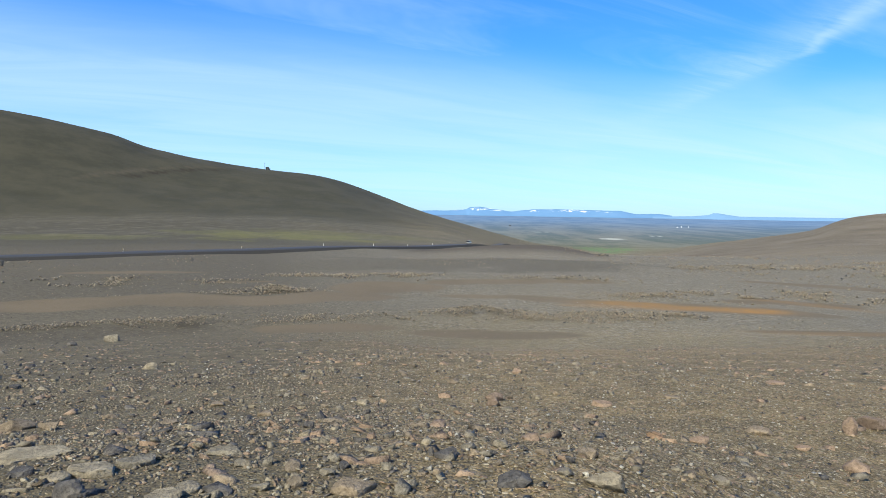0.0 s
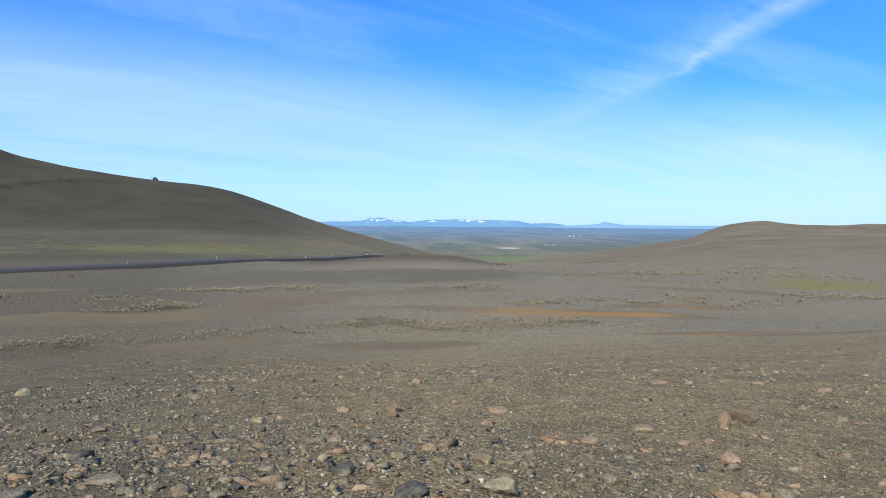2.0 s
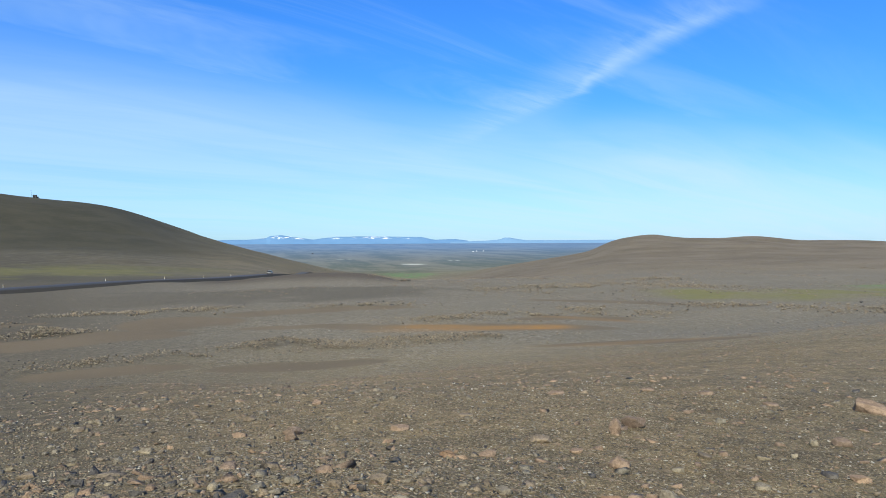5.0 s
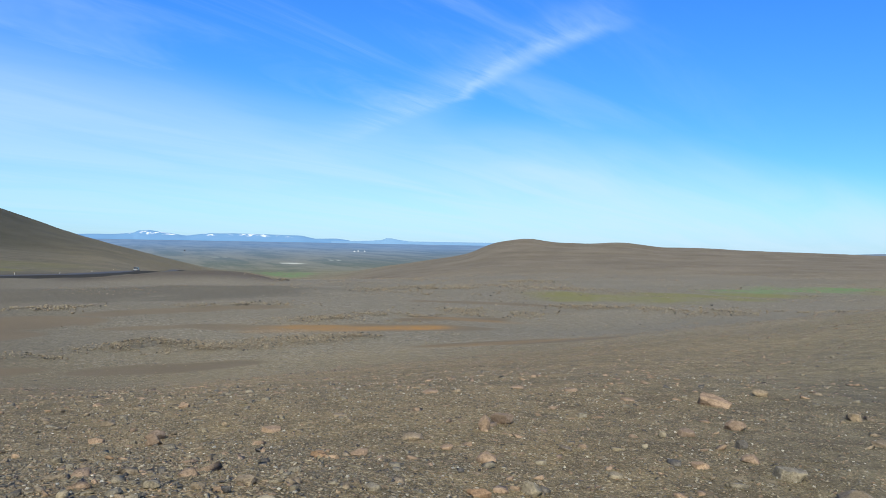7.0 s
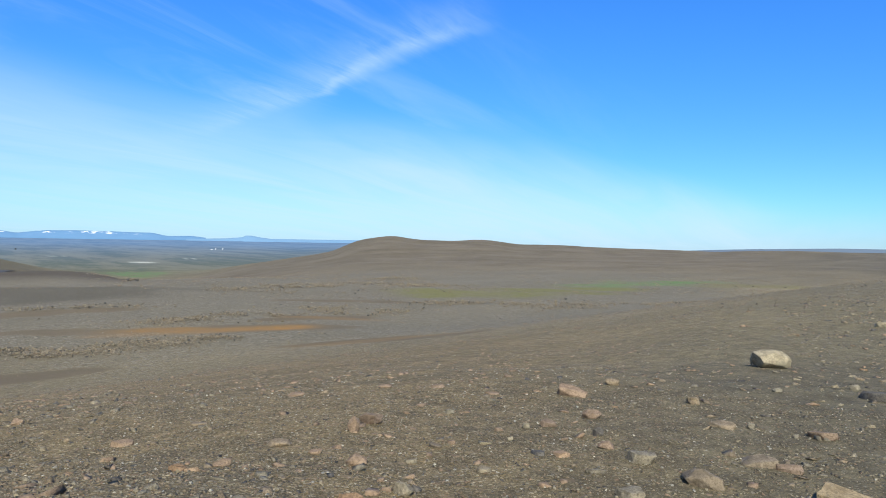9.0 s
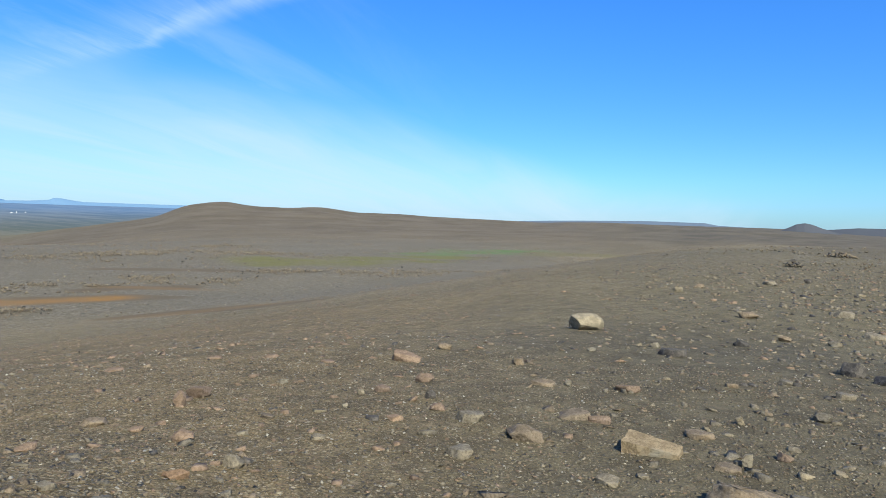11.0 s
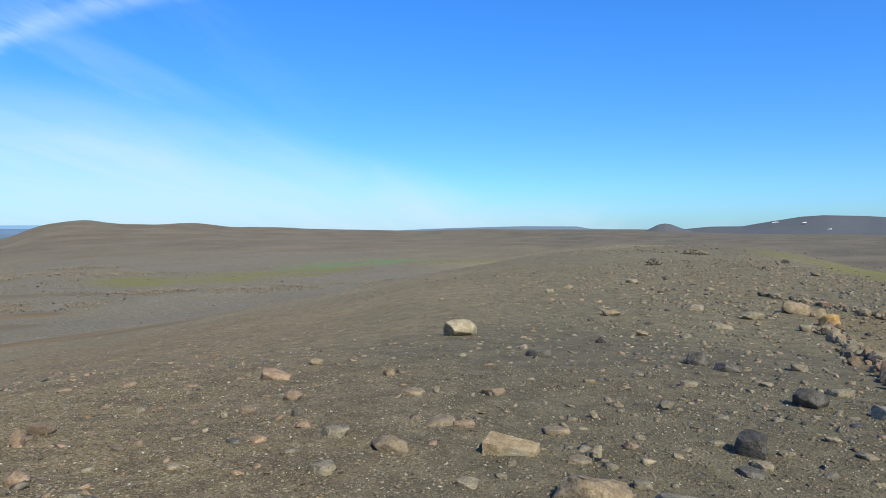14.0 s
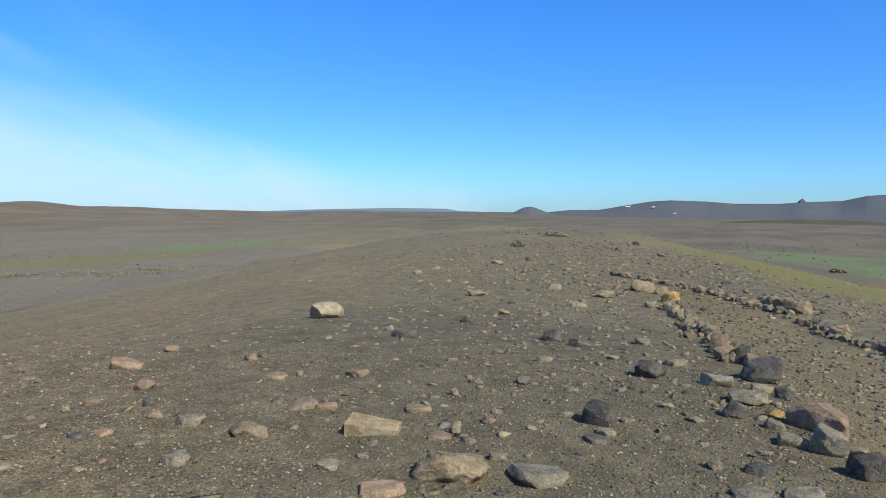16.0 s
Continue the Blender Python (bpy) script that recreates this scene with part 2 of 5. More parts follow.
def ground_material():
    m, n, shader = material("gravel_ground")
    co = n.add("ShaderNodeTexCoord").outputs["Object"]

    def mask(name):
        return n.add("ShaderNodeAttribute", attribute_name=name).outputs["Fac"]

    broad = n.noise(co, 0.09, 4.0, 0.6)
    patch = n.noise(co, 0.9, 4.0, 0.6)
    grain = n.noise(co, 70.0, 4.0, 0.75)

    def cells(scale, k):
        v = n.add("ShaderNodeTexVoronoi", Vector=co, Scale=scale, Randomness=1.0)
        return v.outputs["Distance"], n.add("ShaderNodeSeparateColor", Color=v.outputs["Color"]).outputs[k]

    def chips(kind, dist, deep):
        """Broken gravel: green-grey, brown and tan pieces, a few pale ones, dark between them."""
        c = n.mix(n.ramp(kind, 0.0, 0.38), (0.090, 0.080, 0.052), (0.215, 0.192, 0.116))
        c = n.mix(n.ramp(kind, 0.40, 0.68), c, (0.275, 0.222, 0.140))
        c = n.mix(n.ramp(kind, 0.72, 0.90), c, (0.365, 0.335, 0.228))
        c = n.mix(n.ramp(kind, 0.95, 0.985), c, (0.58, 0.55, 0.44))
        return n.mix(n.ramp(dist, 0.42, 0.72, 0.0, deep), c, (0.060, 0.052, 0.034))

    fine_d, fine = cells(95.0, 0)
    chip_d, chip = cells(42.0, 0)
    clast_d, clast = cells(9.0, 1)
    soil = n.mix(n.ramp(broad, 0.3, 0.7), (0.262, 0.216, 0.126), (0.284, 0.236, 0.146))
    soil = n.mix(n.ramp(patch, 0.35, 0.7), soil, (0.228, 0.192, 0.112))
    gravel = n.mix(n.ramp(chip, 0.40, 0.52), chips(fine, fine_d, 0.75), chips(n.math("FRACT", n.math("MULTIPLY", chip, 5.3)), chip_d, 0.85))
    colour = n.mix(n.ramp(grain, 0.30, 0.62, 0.95, 0.65), soil, gravel)
    # flush stones of a hand's width, dusted over
    body = n.math("MULTIPLY", n.ramp(n.math("ADD", clast_d, n.math("MULTIPLY", n.math("SUBTRACT", patch, 0.5), 0.3)), 0.36, 0.24), n.ramp(clast, 0.60, 0.64, 0.0, 0.60))
    colour = n.mix(body, colour, n.mix(n.ramp(clast, 0.64, 1.0), (0.285, 0.212, 0.142), (0.325, 0.284, 0.204)))
    mottle = n.noise(co, 2.4, 6.0, 0.82)
    colour = n.mix(1.0, colour, n.mix(n.ramp(mottle, 0.40, 0.60), (0.80, 0.78, 0.78), (1.22, 1.20, 1.15)), "MULTIPLY")
    wide = n.noise(n.add("ShaderNodeMapping", Vector=co, Rotation=(0, 0, 0.6), Scale=(1.0, 2.2, 1.0)).outputs[0], 0.022, 5.0, 0.6)
    colour = n.mix(1.0, colour, n.mix(n.ramp(wide, 0.32, 0.68), (0.80, 0.80, 0.80), (1.16, 1.14, 1.10)), "MULTIPLY")
    colour = n.mix(n.math("MULTIPLY", mask("ridge"), n.ramp(grain, 0.35, 0.65, 0.68, 0.26)), colour, n.mix(n.ramp(mottle, 0.4, 0.6), (0.094, 0.090, 0.062), (0.138, 0.130, 0.089)))
    colour = n.mix(n.math("MULTIPLY", mask("ruddy"), n.ramp(mottle, 0.35, 0.6, 0.3, 1.0)), colour, n.mix(1.0, colour, (1.06, 0.985, 0.93), "MULTIPLY"))
    colour = n.mix(n.math("MULTIPLY", mask("basin"), n.ramp(patch, 0.25, 0.75, 0.85, 0.55)), colour, n.mix(n.ramp(mottle, 0.4, 0.6), (0.132, 0.123, 0.099), (0.172, 0.160, 0.129)))
    # stones of a foot and more on the basin floor, light and dark, thick in some places
    crowd = n.ramp(n.noise(co, 0.16, 5.0, 0.65), 0.40, 0.60, 0.35, 1.0)
    for scale, k in ((2.3, 0), (4.6, 1)):
        lump_d, lump = cells(scale, k)
        shape = n.math("MULTIPLY", n.math("MULTIPLY", n.ramp(lump_d, 0.50, 0.36), mask("stony")), crowd)
        colour = n.mix(n.math("MULTIPLY", shape, n.ramp(lump, 0.56, 0.64, 0.0, 0.70)), colour, n.mix(n.ramp(lump, 0.64, 1.0), (0.230, 0.212, 0.170), (0.315, 0.282, 0.218)))
        colour = n.mix(n.math("MULTIPLY", shape, n.ramp(lump, 0.26, 0.20, 0.0, 0.70)), colour, (0.085, 0.078, 0.066))
    colour = n.mix(n.math("MULTIPLY", mask("dark"), n.ramp(mottle, 0.3, 0.7, 1.0, 0.85)), colour, n.mix(n.ramp(mottle, 0.4, 0.6), (0.074, 0.064, 0.046), (0.106, 0.093, 0.067)))
    colour = n.mix(n.math("MULTIPLY", mask("rim"), 0.8), colour, n.mix(n.ramp(mottle, 0.4, 0.6), (0.070, 0.053, 0.037), (0.100, 0.078, 0.056)))
    colour = n.mix(n.math("MULTIPLY", mask("silt"), n.ramp(grain, 0.2, 0.7, 1.0, 0.85)), colour, n.mix(n.ramp(broad, 0.35, 0.65), (0.136, 0.109, 0.072), (0.160, 0.127, 0.084)))
    colour = n.mix(n.math("MULTIPLY", mask("rust"), n.ramp(n.noise(co, 0.35, 5.0, 0.65), 0.3, 0.65, 1.0, 0.55)), colour, (0.315, 0.172, 0.052))
    colour = n.mix(n.math("MULTIPLY", mask("track"), n.ramp(grain, 0.3, 0.65, 0.85, 0.35)), colour, (0.196, 0.157, 0.086))
    hill = n.mix(n.ramp(n.noise(co, 0.035, 8.0, 0.72), 0.36, 0.64), (0.045, 0.044, 0.029), (0.064, 0.060, 0.040))
    hill = n.mix(n.math("MULTIPLY", mask("cut"), n.ramp(n.noise(co, 0.05, 4.0, 0.7), 0.4, 0.6, 0.15, 0.7)), hill, (0.092, 0.078, 0.052))
    hill = n.mix(n.math("MULTIPLY", mask("scar"), n.ramp(n.noise(co, 0.04, 4.0, 0.7), 0.35, 0.55, 0.3, 0.95)), hill, (0.030, 0.024, 0.013))
    colour = n.mix(mask("hill"), colour, hill)
    streaked = n.add("ShaderNodeMapping", Vector=co, Rotation=(0, 0, 0.2), Scale=(0.75, 1.0, 1.0)).outputs[0]
    scree = n.noise(streaked, 0.22, 9.0, 0.82)
    colour = n.mix(n.math("MULTIPLY", mask("apron"), n.ramp(scree, 0.48, 0.62, 0.0, 0.6)), colour, (0.165, 0.146, 0.112))
    colour = n.mix(n.math("MULTIPLY", mask("apron"), n.ramp(scree, 0.42, 0.34, 0.0, 0.6)), colour, (0.062, 0.054, 0.036))
    colour = n.mix(n.math("MULTIPLY", mask("upland"), 0.80), colour, n.mix(n.ramp(n.noise(co, 0.028, 9.0, 0.72), 0.34, 0.66), (0.112, 0.093, 0.066), (0.176, 0.150, 0.112)))
    colour = n.mix(n.math("MULTIPLY", mask("plain"), 0.85), colour, n.mix(n.ramp(wide, 0.35, 0.65), (0.095, 0.086, 0.068), (0.145, 0.128, 0.098)))
    heath = n.mix(n.ramp(patch, 0.3, 0.7), (0.138, 0.140, 0.044), (0.186, 0.178, 0.056))
    colour = n.mix(n.math("MULTIPLY", mask("moss"), n.math("MULTIPLY", n.ramp(n.noise(streaked, 0.14, 8.0, 0.75), 0.36, 0.56, 0.5, 1.0), n.ramp(grain, 0.3, 0.7, 1.0, 0.65))), colour, heath)
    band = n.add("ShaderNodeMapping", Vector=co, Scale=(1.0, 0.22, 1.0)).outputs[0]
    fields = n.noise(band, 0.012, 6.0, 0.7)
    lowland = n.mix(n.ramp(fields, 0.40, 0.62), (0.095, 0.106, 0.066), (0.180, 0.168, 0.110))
    # haze put into the base colour: the far lowland turns blue with distance
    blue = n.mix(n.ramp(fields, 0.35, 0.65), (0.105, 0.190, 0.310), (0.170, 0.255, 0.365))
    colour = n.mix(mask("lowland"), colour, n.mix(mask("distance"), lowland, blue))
    colour = n.mix(n.math("MULTIPLY", mask("grass"), n.ramp(n.noise(n.add("ShaderNodeMapping", Vector=co, Rotation=(0, 0, 0.1), Scale=(1.0, 0.3, 1.0)).outputs[0], 0.13, 8.0, 0.78), 0.42, 0.54, 0.25, 0.95)), colour, (0.125, 0.200, 0.078))
    colour = n.mix(mask("pale"), colour, (0.55, 0.56, 0.50))
    n.put(shader.inputs["Base Color"], colour)
    n.put(shader.inputs["Roughness"], 0.93)
    n.put(shader.inputs["Specular IOR Level"], 0.2)
    height = n.math("ADD", n.math("MULTIPLY", fine_d, -0.5), n.math("MULTIPLY", chip_d, -0.9))
    bump(n, shader, n.math("ADD", height, n.math("MULTIPLY", grain, 0.3)), 0.66, 0.017)
    return m


def rock_material(name, dark, light, spot=None):
    m, n, shader = material(name)
    co = n.add("ShaderNodeTexCoord").outputs["Object"]
    shade = n.add("ShaderNodeObjectInfo").outputs["Random"]
    island = n.add("ShaderNodeNewGeometry").outputs["Random Per Island"]
    which = n.math("FRACT", n.math("ADD", n.math("MULTIPLY", shade, 7.0), island))
    fine = n.noise(co, 60.0, 5.0, 0.7)
    large = n.noise(co, 9.0, 6.0, 0.7)
    colour = n.mix(n.ramp(large, 0.38, 0.62), dark, light)
    colour = n.mix(n.ramp(fine, 0.45, 0.66, 0.0, 0.6), colour, tuple(0.5 * c for c in dark))
    colour = n.mix(1.0, colour, n.mix(which, (0.76, 0.77, 0.80), (1.14, 1.10, 1.03)), "MULTIPLY")
    if spot:
        colour = n.mix(n.ramp(n.noise(co, 3.1, 3.0, 0.6), 0.52, 0.66, 0.0, 0.85), colour, spot)
    n.put(shader.inputs["Base Color"], colour)
    n.put(shader.inputs["Roughness"], 0.88)
    n.put(shader.inputs["Specular IOR Level"], 0.25)
    bump(n, shader, n.math("ADD", n.math("ADD", fine, n.math("MULTIPLY", large, 1.5)), n.math("MULTIPLY", n.noise(co, 22.0, 4.0, 0.7), 1.3)), 0.8, 0.014)
    return m


def plain_material(name, colour, roughness=0.6, metal=0.0, grain=0.12, scale=30.0):
    m, n, shader = material(name)
    co = n.add("ShaderNodeTexCoord").outputs["Object"]
    f = n.noise(co, scale, 4.0, 0.6)
    n.put(shader.inputs["Base Color"], n.mix(f, tuple(c * (1 - grain) for c in colour), tuple(min(1.0, c * (1 + grain)) for c in colour)))
    n.put(shader.inputs["Roughness"], roughness)
    n.put(shader.inputs["Metallic"], metal)
    if roughness > 0.8:
        n.put(shader.inputs["Specular IOR Level"], 0.05)
    return m


GROUND = ground_material()
RUBBLE = rock_material("rubble_basalt", (0.205, 0.182, 0.140), (0.365, 0.325, 0.255))
GREY = rock_material("grey_basalt", (0.180, 0.162, 0.124), (0.318, 0.286, 0.220))
BLUE = rock_material("dark_basalt", (0.074, 0.071, 0.069), (0.165, 0.156, 0.144))
TAN = rock_material("tan_rhyolite", (0.228, 0.200, 0.142), (0.372, 0.328, 0.238))
RED = rock_material("reddish_tuff", (0.245, 0.180, 0.128), (0.372, 0.280, 0.202))
ORANGE = rock_material("orange_tuff", (0.255, 0.170, 0.105), (0.370, 0.255, 0.165))
CHIP = rock_material("white_chip", (0.42, 0.40, 0.34), (0.58, 0.56, 0.49))
OCHRE = rock_material("ochre_rock", (0.340, 0.215, 0.085), (0.560, 0.395, 0.175), (0.42, 0.31, 0.17))
PALE = rock_material("pale_speckled_rock", (0.255, 0.230, 0.172), (0.400, 0.362, 0.276), (0.21, 0.19, 0.135))
BROWN = rock_material("brown_boulder", (0.192, 0.157, 0.113), (0.318, 0.262, 0.190))
ASPHALT = plain_material("asphalt", (0.042, 0.043, 0.045), 0.75, 0, 0.25, 3.0)
VERGE = plain_material("verge_gravel", (0.046, 0.044, 0.040), 0.95, 0, 0.3, 2.0)
WHITE = plain_material("white_paint", (0.78, 0.78, 0.76), 0.5)
YELLOW = plain_material("yellow_plastic", (0.80, 0.55, 0.06), 0.5)
BLACK = plain_material("black_rubber", (0.02, 0.02, 0.02), 0.8)
STEEL = plain_material("weathered_steel", (0.16, 0.16, 0.17), 0.55, 0.6)
HUT = plain_material("dark_hut_cladding", (0.035, 0.033, 0.032), 0.7)
GLASS = plain_material("tinted_glass", (0.02, 0.025, 0.03), 0.08, 0, 0.0)
ROOF = plain_material("grey_roof_sheet", (0.12, 0.12, 0.125), 0.5, 0.3)


# ---------------------------------------------------------------- mesh helpers
def finish(ob, mat, smooth_faces=False):
    ob.data.materials.append(mat)
    if smooth_faces:
        ob.data.polygons.foreach_set("use_smooth", [True] * len(ob.data.polygons))
    return ob


def grid_mesh(name, verts, quads):
    me = bpy.data.meshes.new(name)
    me.vertices.add(len(verts))
    me.vertices.foreach_set("co", np.asarray(verts, np.float32).ravel())
    k = quads.shape[1]
    me.loops.add(quads.size)
    me.loops.foreach_set("vertex_index", np.asarray(quads, np.int32).ravel())
    me.polygons.add(len(quads))
    me.polygons.foreach_set("loop_start", np.arange(0, quads.size, k, dtype=np.int32))
    me.update(calc_edges=True)
    me.validate()
    return me


def part(name, bm, mat, parent, label="", smooth_faces=False):
    me = bpy.data.meshes.new(name)
    bm.to_mesh(me)
    bm.free()
    ob = finish(new(name, me), mat, smooth_faces)
    ob.parent = parent
    return tagged(ob, label)


def box(bm, x, y, z, sx, sy, sz, bevel=0.0):
    made = bmesh.ops.create_cube(bm, size=1.0, matrix=Matrix.Translation((x, y, z)) @ Matrix.Diagonal((sx, sy, sz, 1)))
    if bevel:
        edges = {e for v in made["verts"] for e in v.link_edges}
        bmesh.ops.bevel(bm, geom=list(edges), offset=bevel, segments=2, affect="EDGES")
    return made["verts"]


def rod(bm, x, y, z0, z1, r0, r1=None, sides=12):
    bmesh.ops.create_cone(bm, cap_ends=True, segments=sides, radius1=r0, radius2=r0 if r1 is None else r1, depth=z1 - z0,
                          matrix=Matrix.Translation((x, y, (z0 + z1) / 2)))


def hull(seed, points, block=0.5, plate=False):
    """The corners and faces of a broken angular stone, about 2 across. plate: a flat split piece with an uneven outline."""
    rng = np.random.default_rng(seed)
    if plate:
        n = 4 + int(rng.integers(0, 2))
        a = (np.arange(n) + rng.uniform(-0.35, 0.35, n)) / n * 2 * np.pi
        reach = rng.uniform(0.55, 1.15, (n, 1))
        top = np.hstack([np.stack([np.cos(a), np.sin(a)], -1) * reach * rng.uniform(0.7, 0.95), rng.uniform(0.3, 1.0, (n, 1))])
        low = np.hstack([np.stack([np.cos(a + 0.15), np.sin(a + 0.15)], -1) * reach, rng.uniform(-1.0, -0.6, (n, 1))])
        v = np.vstack([top, low])
    else:
        v = rng.normal(size=(points, 3))
        v /= np.linalg.norm(v, axis=1)[:, None]
        v /= (np.abs(v).max(axis=1)[:, None]) ** block
        v *= rng.uniform(0.60, 1.12, (points, 1))
        v -= (v.max(axis=0) + v.min(axis=0)) / 2
        v *= 1.8 / np.maximum(v.max(axis=0) - v.min(axis=0), 0.8)
    bm = bmesh.new()
    for q in v:
        bm.verts.new(q)
    bmesh.ops.convex_hull(bm, input=bm.verts)
    loose = [q for q in bm.verts if not q.link_faces]
    bmesh.ops.delete(bm, geom=loose, context="VERTS")
    bmesh.ops.triangulate(bm, faces=bm.faces)
    return bm


def arrays(bm):
    bm.verts.index_update()
    v = np.array([q.co for q in bm.verts])
    f = np.array([[q.index for q in p.verts] for p in bm.faces])
    bm.free()
    return v, f


def worn_rock(seed, points=13, block=0.5, cuts=5, wear=0.035, plate=False):
    """A large stone: a block split along several flat faces, with chipped edges and an uneven skin."""
    rng = np.random.default_rng(seed * 17 + 5)
    bm = bmesh.new()
    bmesh.ops.create_cube(bm, size=2.0)
    for v in bm.verts:
        v.co += Vector(rng.uniform(-0.16, 0.16, 3))
    splits = [(rng.normal(size=3) * np.array([1.0, 1.0, 0.35 if plate else 0.75]), rng.uniform(0.60, 0.90)) for _ in range(points + 2)]
    splits += [(np.array([rng.normal() * 0.16, rng.normal() * 0.16, 1.0]), rng.uniform(0.5, 0.75))] if plate else [(np.array([rng.normal() * 0.5, rng.normal() * 0.5, 1.0]), rng.uniform(0.6, 0.85))]
    for way, far in splits:
        way = Vector(way).normalized()
        reach = far * (1.0 + (1.0 - block) * 0.22) * (0.94 + 0.28 * (1 - max(abs(way.x), abs(way.y), abs(way.z))))
        cut = bmesh.ops.bisect_plane(bm, geom=list(bm.verts) + list(bm.edges) + list(bm.faces), plane_co=way * reach, plane_no=way, clear_outer=True)
        rim = [e for e in cut["geom_cut"] if isinstance(e, bmesh.types.BMEdge)]
        if len(rim) > 2:
            bmesh.ops.contextual_create(bm, geom=rim)
    bmesh.ops.remove_doubles(bm, verts=bm.verts, dist=0.03)
    corners = [v.co.copy() for v in bm.verts]
    bm.free()
    bm = bmesh.new()
    for q in corners:
        bm.verts.new(q)
    bmesh.ops.convex_hull(bm, input=bm.verts)
    bmesh.ops.delete(bm, geom=[q for q in bm.verts if not q.link_faces], context="VERTS")
    bmesh.ops.dissolve_limit(bm, angle_limit=radians(6), verts=bm.verts, edges=bm.edges)
    bmesh.ops.bevel(bm, geom=list(bm.edges), offset=0.03, segments=1, affect="EDGES")
    bmesh.ops.triangulate(bm, faces=bm.faces)
    bmesh.ops.subdivide_edges(bm, edges=[e for e in bm.edges if e.calc_length() > 0.3], cuts=cuts, use_grid_fill=True)
    bmesh.ops.triangulate(bm, faces=bm.faces)
    v, f = arrays(bm)
    w = v * 1.7 + seed * 3.7
    big = lattice(w[:, 0] + w[:, 2] * 0.7, w[:, 1] - w[:, 2] * 0.6, seed % 83)
    mid = lattice(w[:, 0] * 3.1 - w[:, 2] * 2.2, w[:, 1] * 3.1 + w[:, 2] * 1.9, seed % 71 + 3)
    small = lattice(w[:, 0] * 8.3 + w[:, 2] * 6.2, w[:, 1] * 8.3 + w[:, 2] * 4.9, seed % 67 + 5)
    return v * (1 + wear * (0.7 * big + 0.7 * mid + 0.5 * small))[:, None], f


def rock(az, r, width, height, depth, mat, label, seed, turn=0.0, lean=0.0, sunk=0.2, name="rock", group="", points=13, block=0.5, wear=0.035, plate=False):
    """A single stone bedded in the ground at azimuth az and distance r."""
    v, f = worn_rock(seed, points, block, 4 if width > 0.25 and r < 8 else 2, wear, plate)
    lo, hi = v.min(axis=0), v.max(axis=0)
    v = (v - (lo + hi) / 2) / (hi - lo)
    v = v * np.array([width, depth, height / (1 - sunk)])
    v[:, 2] += height / (1 - sunk) * (0.5 - sunk)
    ob = finish(new(name, grid_mesh(name, v, f)), mat)
    x, y = polar(az, r)
    z = ground_z(x, y)
    ob.matrix_world = pose(x, y, z, 0, lean, az + turn)
    return tagged(ob, label, "rock", group)


# ---------------------------------------------------------------- the ground, one sheet to the horizon
TRACK_X, TRACK_Y = (3.0, 5.0, 8.0, 12.0, 16.0, 19.0, 22.0), (-2.6, -2.4, -2.05, -1.8, -1.35, -0.7, 0.4)


def mossy_flank(x, y):
    """The green side of the ridge, beyond the path."""
    s, q = x * 0.985 + y * 0.174, -(-x * 0.174 + y * 0.985) + rough(x, y, 6.0, 3, 51) * 1.6
    return smooth(q, 7.2, 10.0) * smooth(q, 60.0, 36.0) * smooth(s, 8.0, 16.0) * smooth(s, 110.0, 70.0) * 0.95


